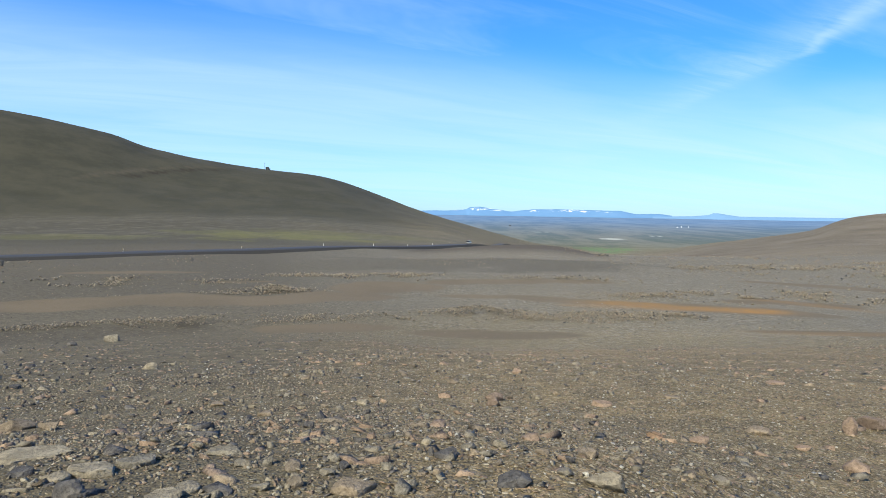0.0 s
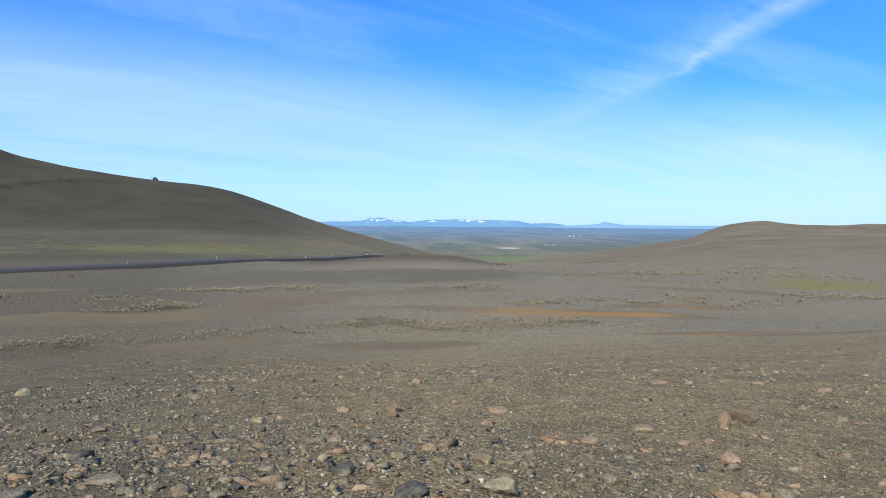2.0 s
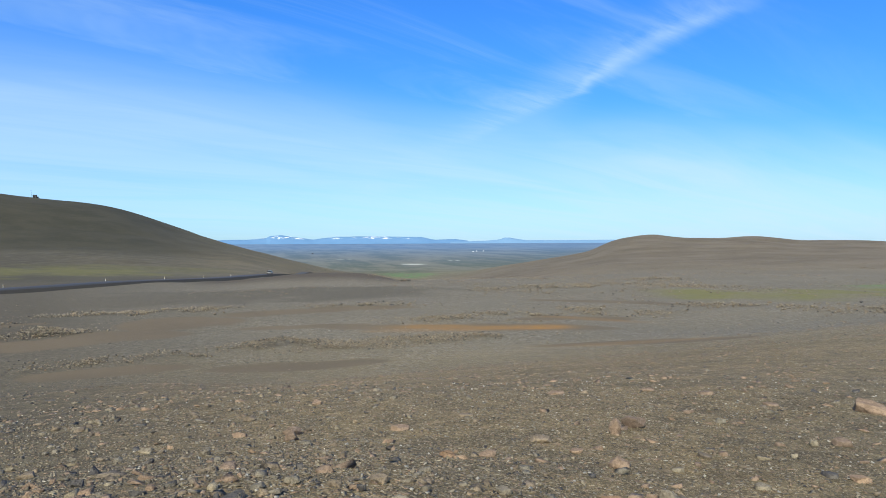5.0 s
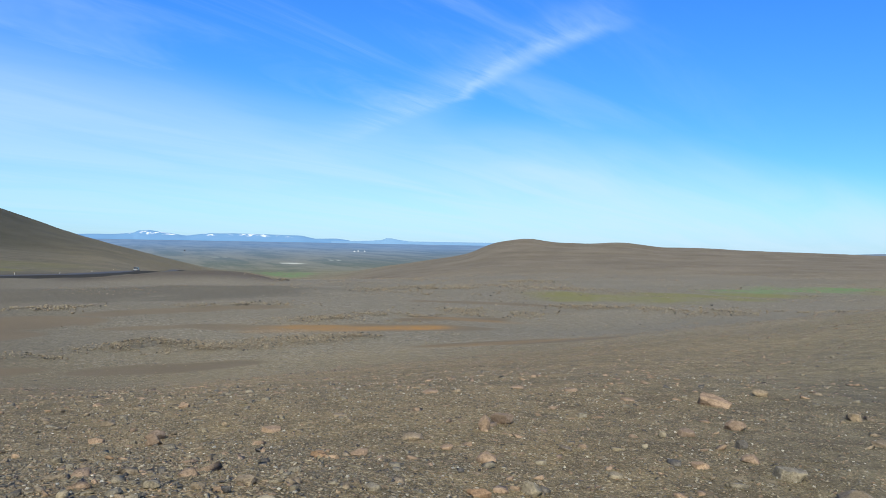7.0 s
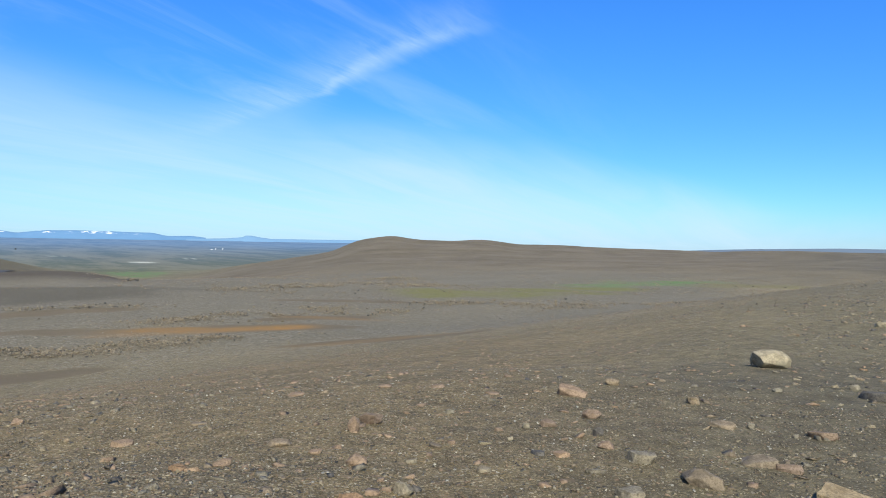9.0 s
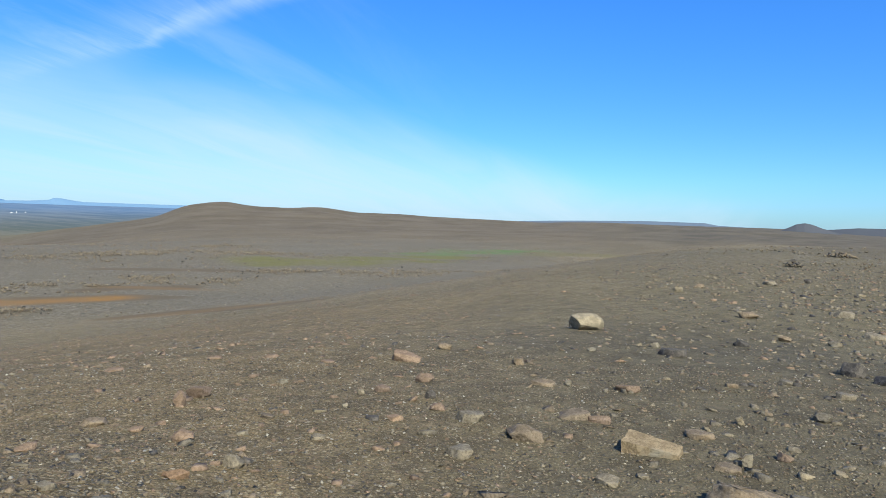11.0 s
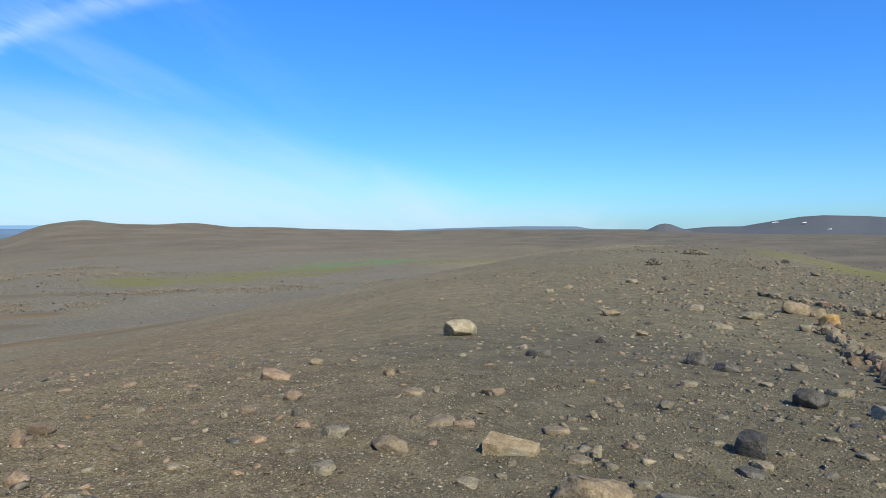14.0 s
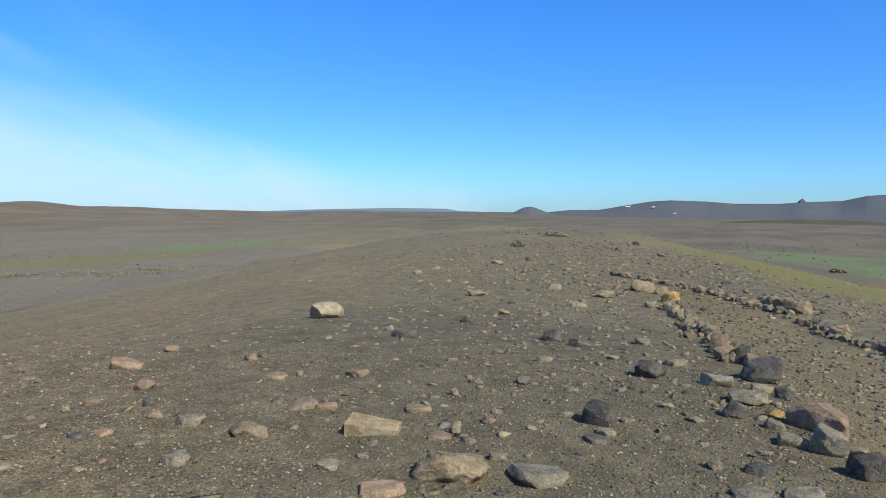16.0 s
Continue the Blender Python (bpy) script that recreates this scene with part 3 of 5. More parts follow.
def build_ground():
    fine = np.arange(40.0, -112.0, -0.30)
    rest = np.arange(-112.0, -320.0, -2.0)
    az = np.concatenate([fine, rest])
    steps = [np.geomspace(a, b, k, endpoint=False) for a, b, k in ((0.35, 8.0, 70), (8.0, 40.0, 70), (40.0, 260.0, 165), (260.0, 700.0, 95), (700.0, 4850.0, 60))]
    r = np.concatenate([[0.003, 0.1], *steps, [4850.0]])
    A, R = np.meshgrid(np.radians(az), r, indexing="ij")
    X, Y = -np.sin(A) * R, np.cos(A) * R
    Z = landform(X, Y)
    verts = np.stack([X, Y, Z], -1).reshape(-1, 3)
    na, nr = A.shape
    i = np.arange(na)[:, None] * nr
    j = np.arange(nr - 1)[None]
    n = (np.roll(np.arange(na), -1))[:, None] * nr
    quads = np.stack([i + j, i + j + 1, n + j + 1, n + j], -1).reshape(-1, 4)[:, ::-1]
    me = grid_mesh("ground", verts, quads)
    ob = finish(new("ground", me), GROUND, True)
    x, y = verts[:, 0], verts[:, 1]
    d = np.hypot(x, y)
    a = np.degrees(np.arctan2(-x, y))
    low = smooth(d, 620.0, 1000.0) * smooth(a, -62.0, -50.0) * smooth(a, 60, 20)
    hillside = (0.6 * smooth(d, 160.0, 240.0) + 0.4 * smooth(d, 340.0, 470.0)) * smooth(a, -13.0, -6.0) * (0.5 + 0.5 * smooth(a, -3.0, 9.0)) * (1 - low)
    flank = mossy_flank(x, y)
    masks = {
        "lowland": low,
        "ridge": smooth(a, -50.0, -76.0) * smooth(d, 110.0, 60.0) * (1 - flank),
        "upland": smooth(d, 200.0, 360.0) * smooth(a, -11.0, -20.0) * smooth(a, -72.0, -60.0) * (1 - low),
        "plain": np.maximum(smooth(d, 160.0, 420.0) * smooth(a, -58.0, -72.0), smooth(d, 55.0, 120.0) * smooth(a, -74.0, -86.0)),
        # share of the painted haze blue on the lowland, growing with distance
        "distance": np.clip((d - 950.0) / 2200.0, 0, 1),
        "hill": hillside,
        "rim": smooth(d, 158.0, 185.0) * smooth(d, 262.0, 240.0) * smooth(a, 5.0, 1.0) * smooth(a, -14.5, -12.0),
        "basin": smooth(d, 46.0, 72.0) * smooth(d, 330.0, 230.0) * smooth(a, -68.0, -54.0),
        "stony": np.clip(smooth(d, 26.0, 60.0) * smooth(d, 420.0, 240.0) * (1 - silt_flats(x, y)) * np.where(a > -8, smooth(d, 240.0, 150.0), 1.0), 0, 1),
        "ruddy": smooth(a, -62.0, -38.0) * smooth(a, 22.0, 2.0) * smooth(d, 48.0, 20.0),
        "rust": np.maximum.reduce([blob(x, y, -20, 75, 10, 2.4) * 0.75, blob(x, y, -24, 75, 4.5, 1.8), blob(x, y, -28, 86, 8, 2.0) * 0.35, blob(x, y, -14, 73, 5, 1.2) * 0.4,
                                   blob(x, y, -32, 58, 8, 2.2) * 0.3]),
        "silt": np.maximum(silt_flats(x, y), blob(x, y, -2, 225, 40, 14) * 0.7),
        "dark": np.maximum.reduce([smooth(a, -12.0, 20.0) * smooth(a, 120.0, 70.0) * smooth(d, 30.0, 60.0) * smooth(d, 420.0, 330.0) * 0.6, smooth(a, -8.0, 20.0) * smooth(a, 120.0, 70.0) * 0.75, smooth(a, 3.0, 16.0) * smooth(a, 120.0, 70.0) * smooth(d, 45.0, 75.0) * smooth(d, 420.0, 330.0) * 0.9, blob(x, y, 27, 58, 17, 6), blob(x, y, 33, 88, 34, 18) * 0.6, blob(x, y, 36, 60, 10, 14), blob(x, y, 5, 128, 60, 22) * 0.7, blob(x, y, -84, 9, 6, 5) * 0.5]),
        "moss": np.maximum.reduce([blob(x, y, -40, 135, 18, 12), blob(x, y, -46, 152, 18, 12), blob(x, y, -51, 172, 12, 9), blob(x, y, 13, 268, 42, 26) * 0.7,
                                   blob(x, y, 29, 250, 30, 12) * 0.35, blob(x, y, -62, 200, 20, 10) * 0.6, blob(x, y, 8, 290, 40, 20) * 0.4,
                                   flank]),
        "grass": np.maximum.reduce([blob(x, y, -54, 202, 15, 15), blob(x, y, -50, 185, 12, 8) * 0.8, blob(x, y, -58, 215, 10, 9) * 0.8, blob(x, y, -13.5, 880, 36, 90),
                                    blob(x, y, -97.0, 186, 10, 12), blob(x, y, -101, 165, 12, 15), blob(x, y, -105, 140, 14, 17), blob(x, y, -110, 130, 12, 20)]),
        "pale": np.maximum.reduce([blob(x, y, -13.9, 1350, 36, 20), blob(x, y, -17.2, 1540, 18, 20), blob(x, y, -8.0, 1600, 20, 22) * 0.4]),
        "track": np.maximum.reduce([smooth(np.abs(np.interp(x, TRACK_X, TRACK_Y) - y), 1.0, 0.7) * smooth(x, 3.0, 4.5) * smooth(x, 22.0, 18.0),
                            smooth(np.abs(d - 388 - (a + 3) * 3), 5.0, 2.0) * smooth(a, -4.5, -3.5) * smooth(a, -1.0, -2.0),
                            0.6 * smooth(np.abs(d - 310 - (3.15 - a) * 24.5), 7.0, 3.0) * smooth(a, -1.5, -0.5) * smooth(a, 8.0, 5.0)]),
        "scar": smooth(np.abs(d - (497.0 + (27.56 - a) * 10.0 + rough(x, y, 30.0, 2, 19) * 4)), 6.5, 2.0) * smooth(a, 26.5, 23.5) * smooth(a, 16.0, 19.0),
        "cut": smooth(np.abs(d - (507.0 + (27.56 - a) * 10.0 + rough(x, y, 30.0, 2, 19) * 4)), 6.0, 2.0) * smooth(a, 29.5, 27.0) * smooth(a, 17.5, 20.0),
        "apron": smooth(d, 232.0, 250.0) * smooth(d, 420.0, 385.0) * smooth(a, -8.0, 0.0),
    }
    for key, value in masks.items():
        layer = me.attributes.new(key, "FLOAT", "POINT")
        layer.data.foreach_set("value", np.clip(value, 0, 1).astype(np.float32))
    return tagged(ob, "stony brown gravel desert with moss and rust patches", "ground", kind="structure")


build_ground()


# ---------------------------------------------------------------- far mountains
def distant_material(name, low, high, snow=0.0, snow_at=0.0):
    m, n, shader = material(name)
    co = n.add("ShaderNodeTexCoord").outputs["Object"]
    z = n.add("ShaderNodeSeparateXYZ", Vector=co).outputs[2]
    f = n.noise(co, 0.012, 5.0, 0.6)
    colour = n.mix(f, low, high)
    if snow:
        stretched = n.add("ShaderNodeMapping", Vector=co, Scale=(1.0, 1.0, 0.35)).outputs[0]
        white = n.math("MULTIPLY", n.ramp(n.noise(stretched, 0.016, 5.0, 0.7), 0.545, 0.60), n.ramp(z, snow_at, snow_at + 10.0))
        colour = n.mix(white, colour, (0.82, 0.86, 0.92))
    n.put(shader.inputs["Base Color"], colour)
    n.put(shader.inputs["Roughness"], 1.0)
    n.put(shader.inputs["Specular IOR Level"], 0.0)
    return m


def mountain(name, keys, r, depth, mat, label, foot=-30.0, step=0.1, jag=0.0):
    """A range along azimuth keys (azimuth, slope in degrees), with a face towards the lookout and a back."""
    a0, a1 = max(k[0] for k in keys), min(k[0] for k in keys)
    az = np.arange(a0, a1 - 1e-6, -step)
    el = traced(az, keys)
    el = el + jag * rough(az * 1.0, az * 0.0 + 3.0, 0.9, 3, 21)
    prof = np.array([[-1.0, 0.0], [-0.75, 0.22], [-0.5, 0.5], [-0.25, 0.80], [-0.1, 0.95], [0.0, 1.0], [0.4, 0.7], [1.0, 0.0]])
    A = np.radians(az)[:, None]
    crest = EYE + r * np.tan(np.radians(el))[:, None]
    rr = r + depth * prof[None, :, 0] + depth * 0.04 * rough(az[:, None] * 1.0, prof[None, :, 0] * 2.0, 2.2, 3, 23) * (prof[None, :, 1] > 0) * (prof[None, :, 1] < 1)
    z = foot + (crest - foot) * prof[None, :, 1]
    verts = np.stack([-np.sin(A) * rr, np.cos(A) * rr, z + 0 * rr], -1)
    na, nr = verts.shape[:2]
    i = np.arange(na - 1)[:, None] * nr
    j = np.arange(nr - 1)[None]
    quads = np.stack([i + j, i + j + 1, i + nr + j + 1, i + nr + j], -1).reshape(-1, 4)[:, ::-1]
    ob = finish(new(name, grid_mesh(name, verts.reshape(-1, 3), quads)), mat, True)
    return tagged(ob, label, "mountain", kind="structure")


# aerial haze is put into these blue base colours; the rock itself is brown
HAZE_BLUE = distant_material("hazed_blue_mountain", (0.125, 0.265, 0.46), (0.165, 0.315, 0.52), 1.0, 20.0)
HAZE_UPLAND = distant_material("hazed_blue_upland", (0.175, 0.325, 0.51), (0.205, 0.36, 0.55))
# dark rock of plateau, spire and cone, lightened and blued to paint in haze
HAZE_DARK = distant_material("hazed_dark_plateau", (0.088, 0.103, 0.128), (0.122, 0.135, 0.156))
CONE = distant_material("hazed_dark_cone", (0.088, 0.100, 0.124), (0.112, 0.124, 0.148))
OLIVE = distant_material("far_olive_hill", (0.082, 0.078, 0.064), (0.108, 0.101, 0.082))
SNOW = plain_material("old_snow", (0.82, 0.84, 0.87), 0.8)
# pale blue of this ridge is distance haze, painted as base colour
HAZE_RIDGE = distant_material("hazed_pale_ridge", (0.145, 0.20, 0.27), (0.175, 0.23, 0.30))

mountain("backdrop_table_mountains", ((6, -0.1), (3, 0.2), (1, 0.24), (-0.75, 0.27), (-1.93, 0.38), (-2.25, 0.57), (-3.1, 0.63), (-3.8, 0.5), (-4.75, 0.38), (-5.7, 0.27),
         (-7.5, 0.47), (-10, 0.51), (-12, 0.49), (-14.6, 0.43), (-15.7, 0.22), (-17.4, 0.25), (-18.5, 0.10)), 4600, 240, HAZE_BLUE,
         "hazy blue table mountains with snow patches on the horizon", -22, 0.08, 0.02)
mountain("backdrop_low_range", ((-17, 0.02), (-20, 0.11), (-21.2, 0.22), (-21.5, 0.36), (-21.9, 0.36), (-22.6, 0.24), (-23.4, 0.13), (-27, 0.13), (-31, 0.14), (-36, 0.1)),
         4500, 200, HAZE_UPLAND, "hazy blue low upland with a small peak", -22, 0.08, 0.0)
mountain("backdrop_pale_ridge", ((-56, -0.3), (-60, -0.11), (-62, -0.04), (-66, 0.07), (-67.7, 0.11), (-72, 0.09), (-73, -0.08), (-77, -0.2), (-80, -0.3)), 4200, 300, HAZE_RIDGE,
         "haze-paled distant flat ridge beyond the gravel plain", -20, 0.1)
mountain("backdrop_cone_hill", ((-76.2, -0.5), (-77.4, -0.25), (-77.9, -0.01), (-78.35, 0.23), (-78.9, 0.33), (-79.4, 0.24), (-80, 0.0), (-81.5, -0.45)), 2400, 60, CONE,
         "small dark hazy volcanic cone on the horizon", -34, 0.05)
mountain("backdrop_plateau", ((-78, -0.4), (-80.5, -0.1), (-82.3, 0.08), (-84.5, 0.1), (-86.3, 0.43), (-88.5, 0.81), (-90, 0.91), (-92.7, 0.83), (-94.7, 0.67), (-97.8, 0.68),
         (-99.3, 0.80), (-101.9, 0.9), (-102.9, 1.14), (-103.4, 1.26), (-104.5, 1.34), (-108, 1.4), (-118, 1.2), (-140, 0.4)), 3300, 700, HAZE_DARK,
         "long dark hazy plateau with snow flecks and a rock spike", -34, 0.1)


mountain("backdrop_low_hill", ((-88, -1.1), (-92, -0.88), (-96, -0.60), (-99, -0.47), (-102, -0.50), (-106, -0.6), (-112, -0.8), (-120, -1.2)), 1500, 180, OLIVE,
         "low dark olive hill in front of the plateau", -32, 0.2)


def rock_spire(az, r, foot, top, width):
    """A jagged spike of rock on the plateau's rim."""
    x, y = polar(az, r)
    z0, z1 = EYE + r * math.tan(radians(foot)), EYE + r * math.tan(radians(top))
    v, f = worn_rock(907, 12, 0.2, 4, 0.08)
    k = (v[:, 2] - v[:, 2].min()) / (v[:, 2].max() - v[:, 2].min())
    v[:, 0] *= width / 2 * (1.5 - 1.42 * k)
    v[:, 1] *= width / 2 * (1.5 - 1.42 * k)
    v[:, 2] = k * (z1 - z0) * 1.15 - (z1 - z0) * 0.15
    ob = finish(new("backdrop_spire", grid_mesh("backdrop_spire", v, f)), HAZE_DARK)
    ob.matrix_world = pose(x, y, z0, 0, 0, az)
    tagged(ob, "jagged dark rock spire on the plateau", "rock spire", kind="structure")


rock_spire(-99.33, 3290, 0.70, 1.09, 32)


def snow_patch(az, el, width, height):
    """A thin bank of old snow lying on the plateau's flank."""
    r = 3300 - 700 * (0.62 - 0.55 * el)
    x, y = polar(az, r)
    bm = bmesh.new()
    bmesh.ops.create_icosphere(bm, subdivisions=3, radius=1.0)
    for v in bm.verts:
        k = 1 + 0.35 * float(lattice(np.array([v.co.x * 2 + az]), np.array([v.co.z * 2.0]), 3)[0])
        v.co = Vector((v.co.x * width / 2 * k, v.co.y * 6, v.co.z * height / 2 * k))
    me = bpy.data.meshes.new("snow_patch")
    bm.to_mesh(me)
    bm.free()
    ob = finish(new("snow_patch", me), SNOW, True)
    ob.matrix_world = pose(x, y, EYE + r * math.tan(radians(el)), 0, -8, az)
    tagged(ob, "old white snow patch on the dark plateau", "snow", "snow patches on the plateau")


snow_patch(-86.75, 0.38, 26, 4)
snow_patch(-88.75, 0.36, 18, 4.5)
snow_patch(-90.4, -0.12, 17, 3.5)


# ---------------------------------------------------------------- scattered stones
def scatter(name, places, sizes, mats, pick_mat, label, seed, variants=18, lift=0.0, flat=0.55, sunk=0.3, points=10, plates=0.0):
    """Loose stones past counting, joined into one mesh."""
    rng = np.random.default_rng(seed)
    count = len(places)
    shape = rng.integers(0, variants, count)
    sizes = np.asarray(sizes)
    z0 = landform(places[:, 0], places[:, 1]) + lift
    all_v, all_f, all_m, base = [], [], [], 0
    for k in range(variants):
        v, f = arrays(hull(seed * 131 + k, points + k % 3, 0.3, k < plates * variants))
        own = np.where(shape == k)[0]
        n = len(own)
        squash = rng.uniform(0.6, 1.4, (n, 3)) * np.array([1.0, 0.85, flat])
        w = v[None] * squash[:, None, :] * (sizes[own] / 2)[:, None, None]
        tilt = rng.uniform(-0.35, 0.35, n)[:, None]
        turn = rng.uniform(0, 2 * np.pi, n)[:, None]
        wx = w[..., 0] * np.cos(tilt) + w[..., 2] * np.sin(tilt)
        wz = w[..., 2] * np.cos(tilt) - w[..., 0] * np.sin(tilt)
        x = wx * np.cos(turn) - w[..., 1] * np.sin(turn) + places[own, 0:1]
        y = wx * np.sin(turn) + w[..., 1] * np.cos(turn) + places[own, 1:2]
        z = wz + (z0[own] + sizes[own] * 0.5 * flat * (1 - 2 * sunk))[:, None]
        all_v.append(np.stack([x, y, z], -1).reshape(-1, 3))
        all_f.append((f[None] + (base + np.arange(n) * len(v))[:, None, None]).reshape(-1, 3))
        all_m.append(np.repeat(pick_mat[own], len(f)))
        base += n * len(v)
    me = grid_mesh(name, np.vstack(all_v), np.vstack(all_f))
    ob = new(name, me)
    for m in mats:
        me.materials.append(m)
    me.polygons.foreach_set("material_index", np.concatenate(all_m).astype(np.int32))
    return tagged(ob, label, "stones", kind="stuff")


def tints(rng, places, warm=1.0):
    """Which stone lies where: 0 grey, 1 dark, 2 tan, 3 red, 4 brown."""
    d = np.hypot(places[:, 0], places[:, 1])
    a = np.degrees(np.arctan2(-places[:, 0], places[:, 1]))
    red = smooth(a, -72.0, -50.0) * (0.5 + 0.5 * lattice(places[:, 0] / 2.5, places[:, 1] / 2.5, 41)) * 0.85 * warm + 0.05
    u = rng.random(len(places))
    other = rng.choice(np.array([0, 0, 0, 0, 0, 1, 2, 4, 4, 4]), len(places))
    shaded = rng.random(len(places)) < 0.4 * smooth(a, 5.0, 25.0)
    return np.where(shaded, 1, np.where(u < red, 3, other))


STONE_SET = [GREY, BLUE, TAN, RED, BROWN]


def sector(rng, count, r0, r1, a0=38.0, a1=-108.0, power=0.5):
    """Places in a sector, even over the area for power 0.5, denser near the lookout above that."""
    r = np.exp(rng.uniform(math.log(r0), math.log(r1), count)) if power == 0 else (r0 ** (1 / power) + rng.random(count) * (r1 ** (1 / power) - r0 ** (1 / power))) ** power
    a = np.radians(rng.uniform(a1, a0, count))
    return np.stack([-np.sin(a) * r, np.cos(a) * r], -1)


# ---------------------------------------------------------------- single stones on the lookout
LABELS = {GREY: "grey angular basalt stone half sunk in gravel", BLUE: "dark blue-grey basalt rock lying on gravel", TAN: "tan weathered flat stone bedded in gravel",
          RED: "reddish brown tuff stone bedded in gravel", OCHRE: "yellow ochre boulder beside the dirt path", ORANGE: "orange brown tuff stone bedded in gravel", PALE: "pale speckled boulder resting on gravel",
          BROWN: "brown weathered stone half sunk in gravel"}
LONE, ROW = "loose stones on the gravel ridge", "stones lining the dirt path"


def stone(az, r, width, height, mat, seed, group=LONE):
    """One bedded stone; flat ones lie deeper."""
    seen = (0.45 if mat in (BLUE, PALE) else 0.72) * width * 1.55 / math.hypot(r, 1.55)
    rise = max(height - seen, 0.35 * height, 0.025)
    flat = rise < 0.3 * width
    rock(az, r, width, rise, width * (0.8 if flat else 0.72), mat, LABELS[mat], seed, turn=(seed * 37) % 50 - 25, lean=(seed * 13) % 14 - 7,
         sunk=0.45 if flat else 0.25, group=group, points=(10 + seed % 4) if flat else 12 + seed % 4, block=0.25 if flat or mat is PALE else 0.4 + 0.35 * ((seed * 7) % 10) / 10, wear=0.06, plate=flat)


stone(-97.16, 8.77, 0.3, 0.24, BLUE, 11, ROW)
stone(-99.03, 7.69, 0.4, 0.26, BLUE, 12, ROW)
stone(-96.18, 7.12, 0.3, 0.14, PALE, 13, ROW)
stone(-98.57, 6.5, 0.32, 0.16, GREY, 14, ROW)
stone(-97.96, 5.96, 0.2, 0.15, BLUE, 15, ROW)
stone(-99.28, 7.11, 0.21, 0.09, TAN, 16, ROW)
stone(-100.59, 6.14, 0.15, 0.09, OCHRE, 17, ROW)
stone(-103.48, 6.0, 0.46, 0.28, RED, 18, ROW)
stone(-104.45, 5.43, 0.28, 0.2, PALE, 19, ROW)
stone(-102.23, 5.49, 0.23, 0.11, TAN, 20, ROW)
stone(-107.04, 5.1, 0.25, 0.2, BLUE, 21, ROW)
stone(-100.82, 5.79, 0.16, 0.1, GREY, 22, ROW)
stone(-91.18, 17.15, 0.42, 0.30, OCHRE, 523, ROW)
stone(-90.43, 18.99, 0.37, 0.22, BROWN, 24, ROW)
stone(-100.9, 6.91, 0.16, 0.12, BLUE, 25, ROW)
stone(-105.91, 5.49, 0.18, 0.09, TAN, 26, ROW)
stone(-94.95, 10.29, 0.25, 0.13, BROWN, 27, ROW)
stone(-95.8, 9.46, 0.2, 0.12, TAN, 28, ROW)
rock(-77.14, 4.23, 0.45, 0.17, 0.34, BROWN, LABELS[BROWN], 47, turn=-12, lean=5, sunk=0.3, group=LONE, points=20, block=0.1, wear=0.10)
stone(-71.58, 3.87, 0.3, 0.11, RED, 31, ROW)
stone(-84.29, 4.26, 0.38, 0.17, GREY, 32)
stone(-87.92, 5.40, 0.22, 0.20, BLUE, 33)
stone(-88.86, 5.18, 0.15, 0.07, TAN, 133)
stone(-88.29, 5.0, 0.19, 0.06, BLUE, 34)
stone(-63.74, 12.37, 0.56, 0.32, PALE, 235)
stone(-75.72, 16.47, 0.41, 0.16, BROWN, 36)
stone(-75.42, 12.02, 0.25, 0.13, BLUE, 37)
stone(-81.76, 18.56, 0.68, 0.18, GREY, 38)
stone(-86.15, 17.46, 0.51, 0.21, GREY, 39)
stone(-84.13, 15.52, 0.46, 0.15, GREY, 40)
stone(-78.35, 13.49, 0.22, 0.12, BROWN, 41)
stone(-81.63, 13.31, 0.22, 0.11, GREY, 42)
stone(-89.03, 19.43, 0.79, 0.32, BROWN, 43)
stone(-89.76, 16.09, 0.26, 0.16, PALE, 44)
stone(-85.17, 9.01, 0.31, 0.13, BLUE, 45)
stone(-82.93, 9.39, 0.26, 0.19, BLUE, 46)
stone(-82.71, 7.68, 0.19, 0.08, GREY, 47)
stone(-91.2, 7.3, 0.32, 0.2, BLUE, 248)
stone(-92.85, 8.07, 0.23, 0.09, TAN, 49)
stone(-89.91, 9.64, 0.24, 0.12, GREY, 50)
stone(-73.24, 5.52, 0.21, 0.08, BROWN, 51)
stone(-79.33, 5.25, 0.11, 0.08, RED, 52)
stone(-67.57, 6.84, 0.23, 0.1, RED, 53)
stone(-63.31, 5.61, 0.29, 0.1, BROWN, 54)
stone(-65.4, 5.59, 0.21, 0.09, RED, 55)
stone(-59.68, 4.94, 0.28, 0.16, BROWN, 56)
stone(-49.17, 7.89, 0.37, 0.15, RED, 57)
stone(-50.81, 6.58, 0.18, 0.11, RED, 58)
stone(-51.44, 5.81, 0.09, 0.08, BLUE, 59)
stone(-45.6, 5.96, 0.07, 0.05, PALE, 60)
stone(-44.4, 5.41, 0.06, 0.04, PALE, 61)
stone(-48.78, 5.08, 0.13, 0.06, RED, 62)
stone(-54.88, 5.2, 0.22, 0.11, GREY, 63)
stone(-52.18, 5.45, 0.13, 0.08, RED, 64)
stone(-54.42, 4.42, 0.19, 0.1, GREY, 65)
stone(-76.0, 6.03, 0.08, 0.08, TAN, 66)
stone(-76.83, 4.99, 0.07, 0.1, PALE, 67)
stone(-70.54, 9.54, 0.36, 0.13, BLUE, 68)
stone(-69.18, 10.38, 0.12, 0.08, PALE, 69)
stone(-64.3, 9.21, 0.11, 0.06, PALE, 70)
stone(-62.68, 6.79, 0.07, 0.06, PALE, 71)
stone(-75.61, 4.88, 0.17, 0.07, BROWN, 72)
stone(-66.69, 4.28, 0.15, 0.08, GREY, 73)
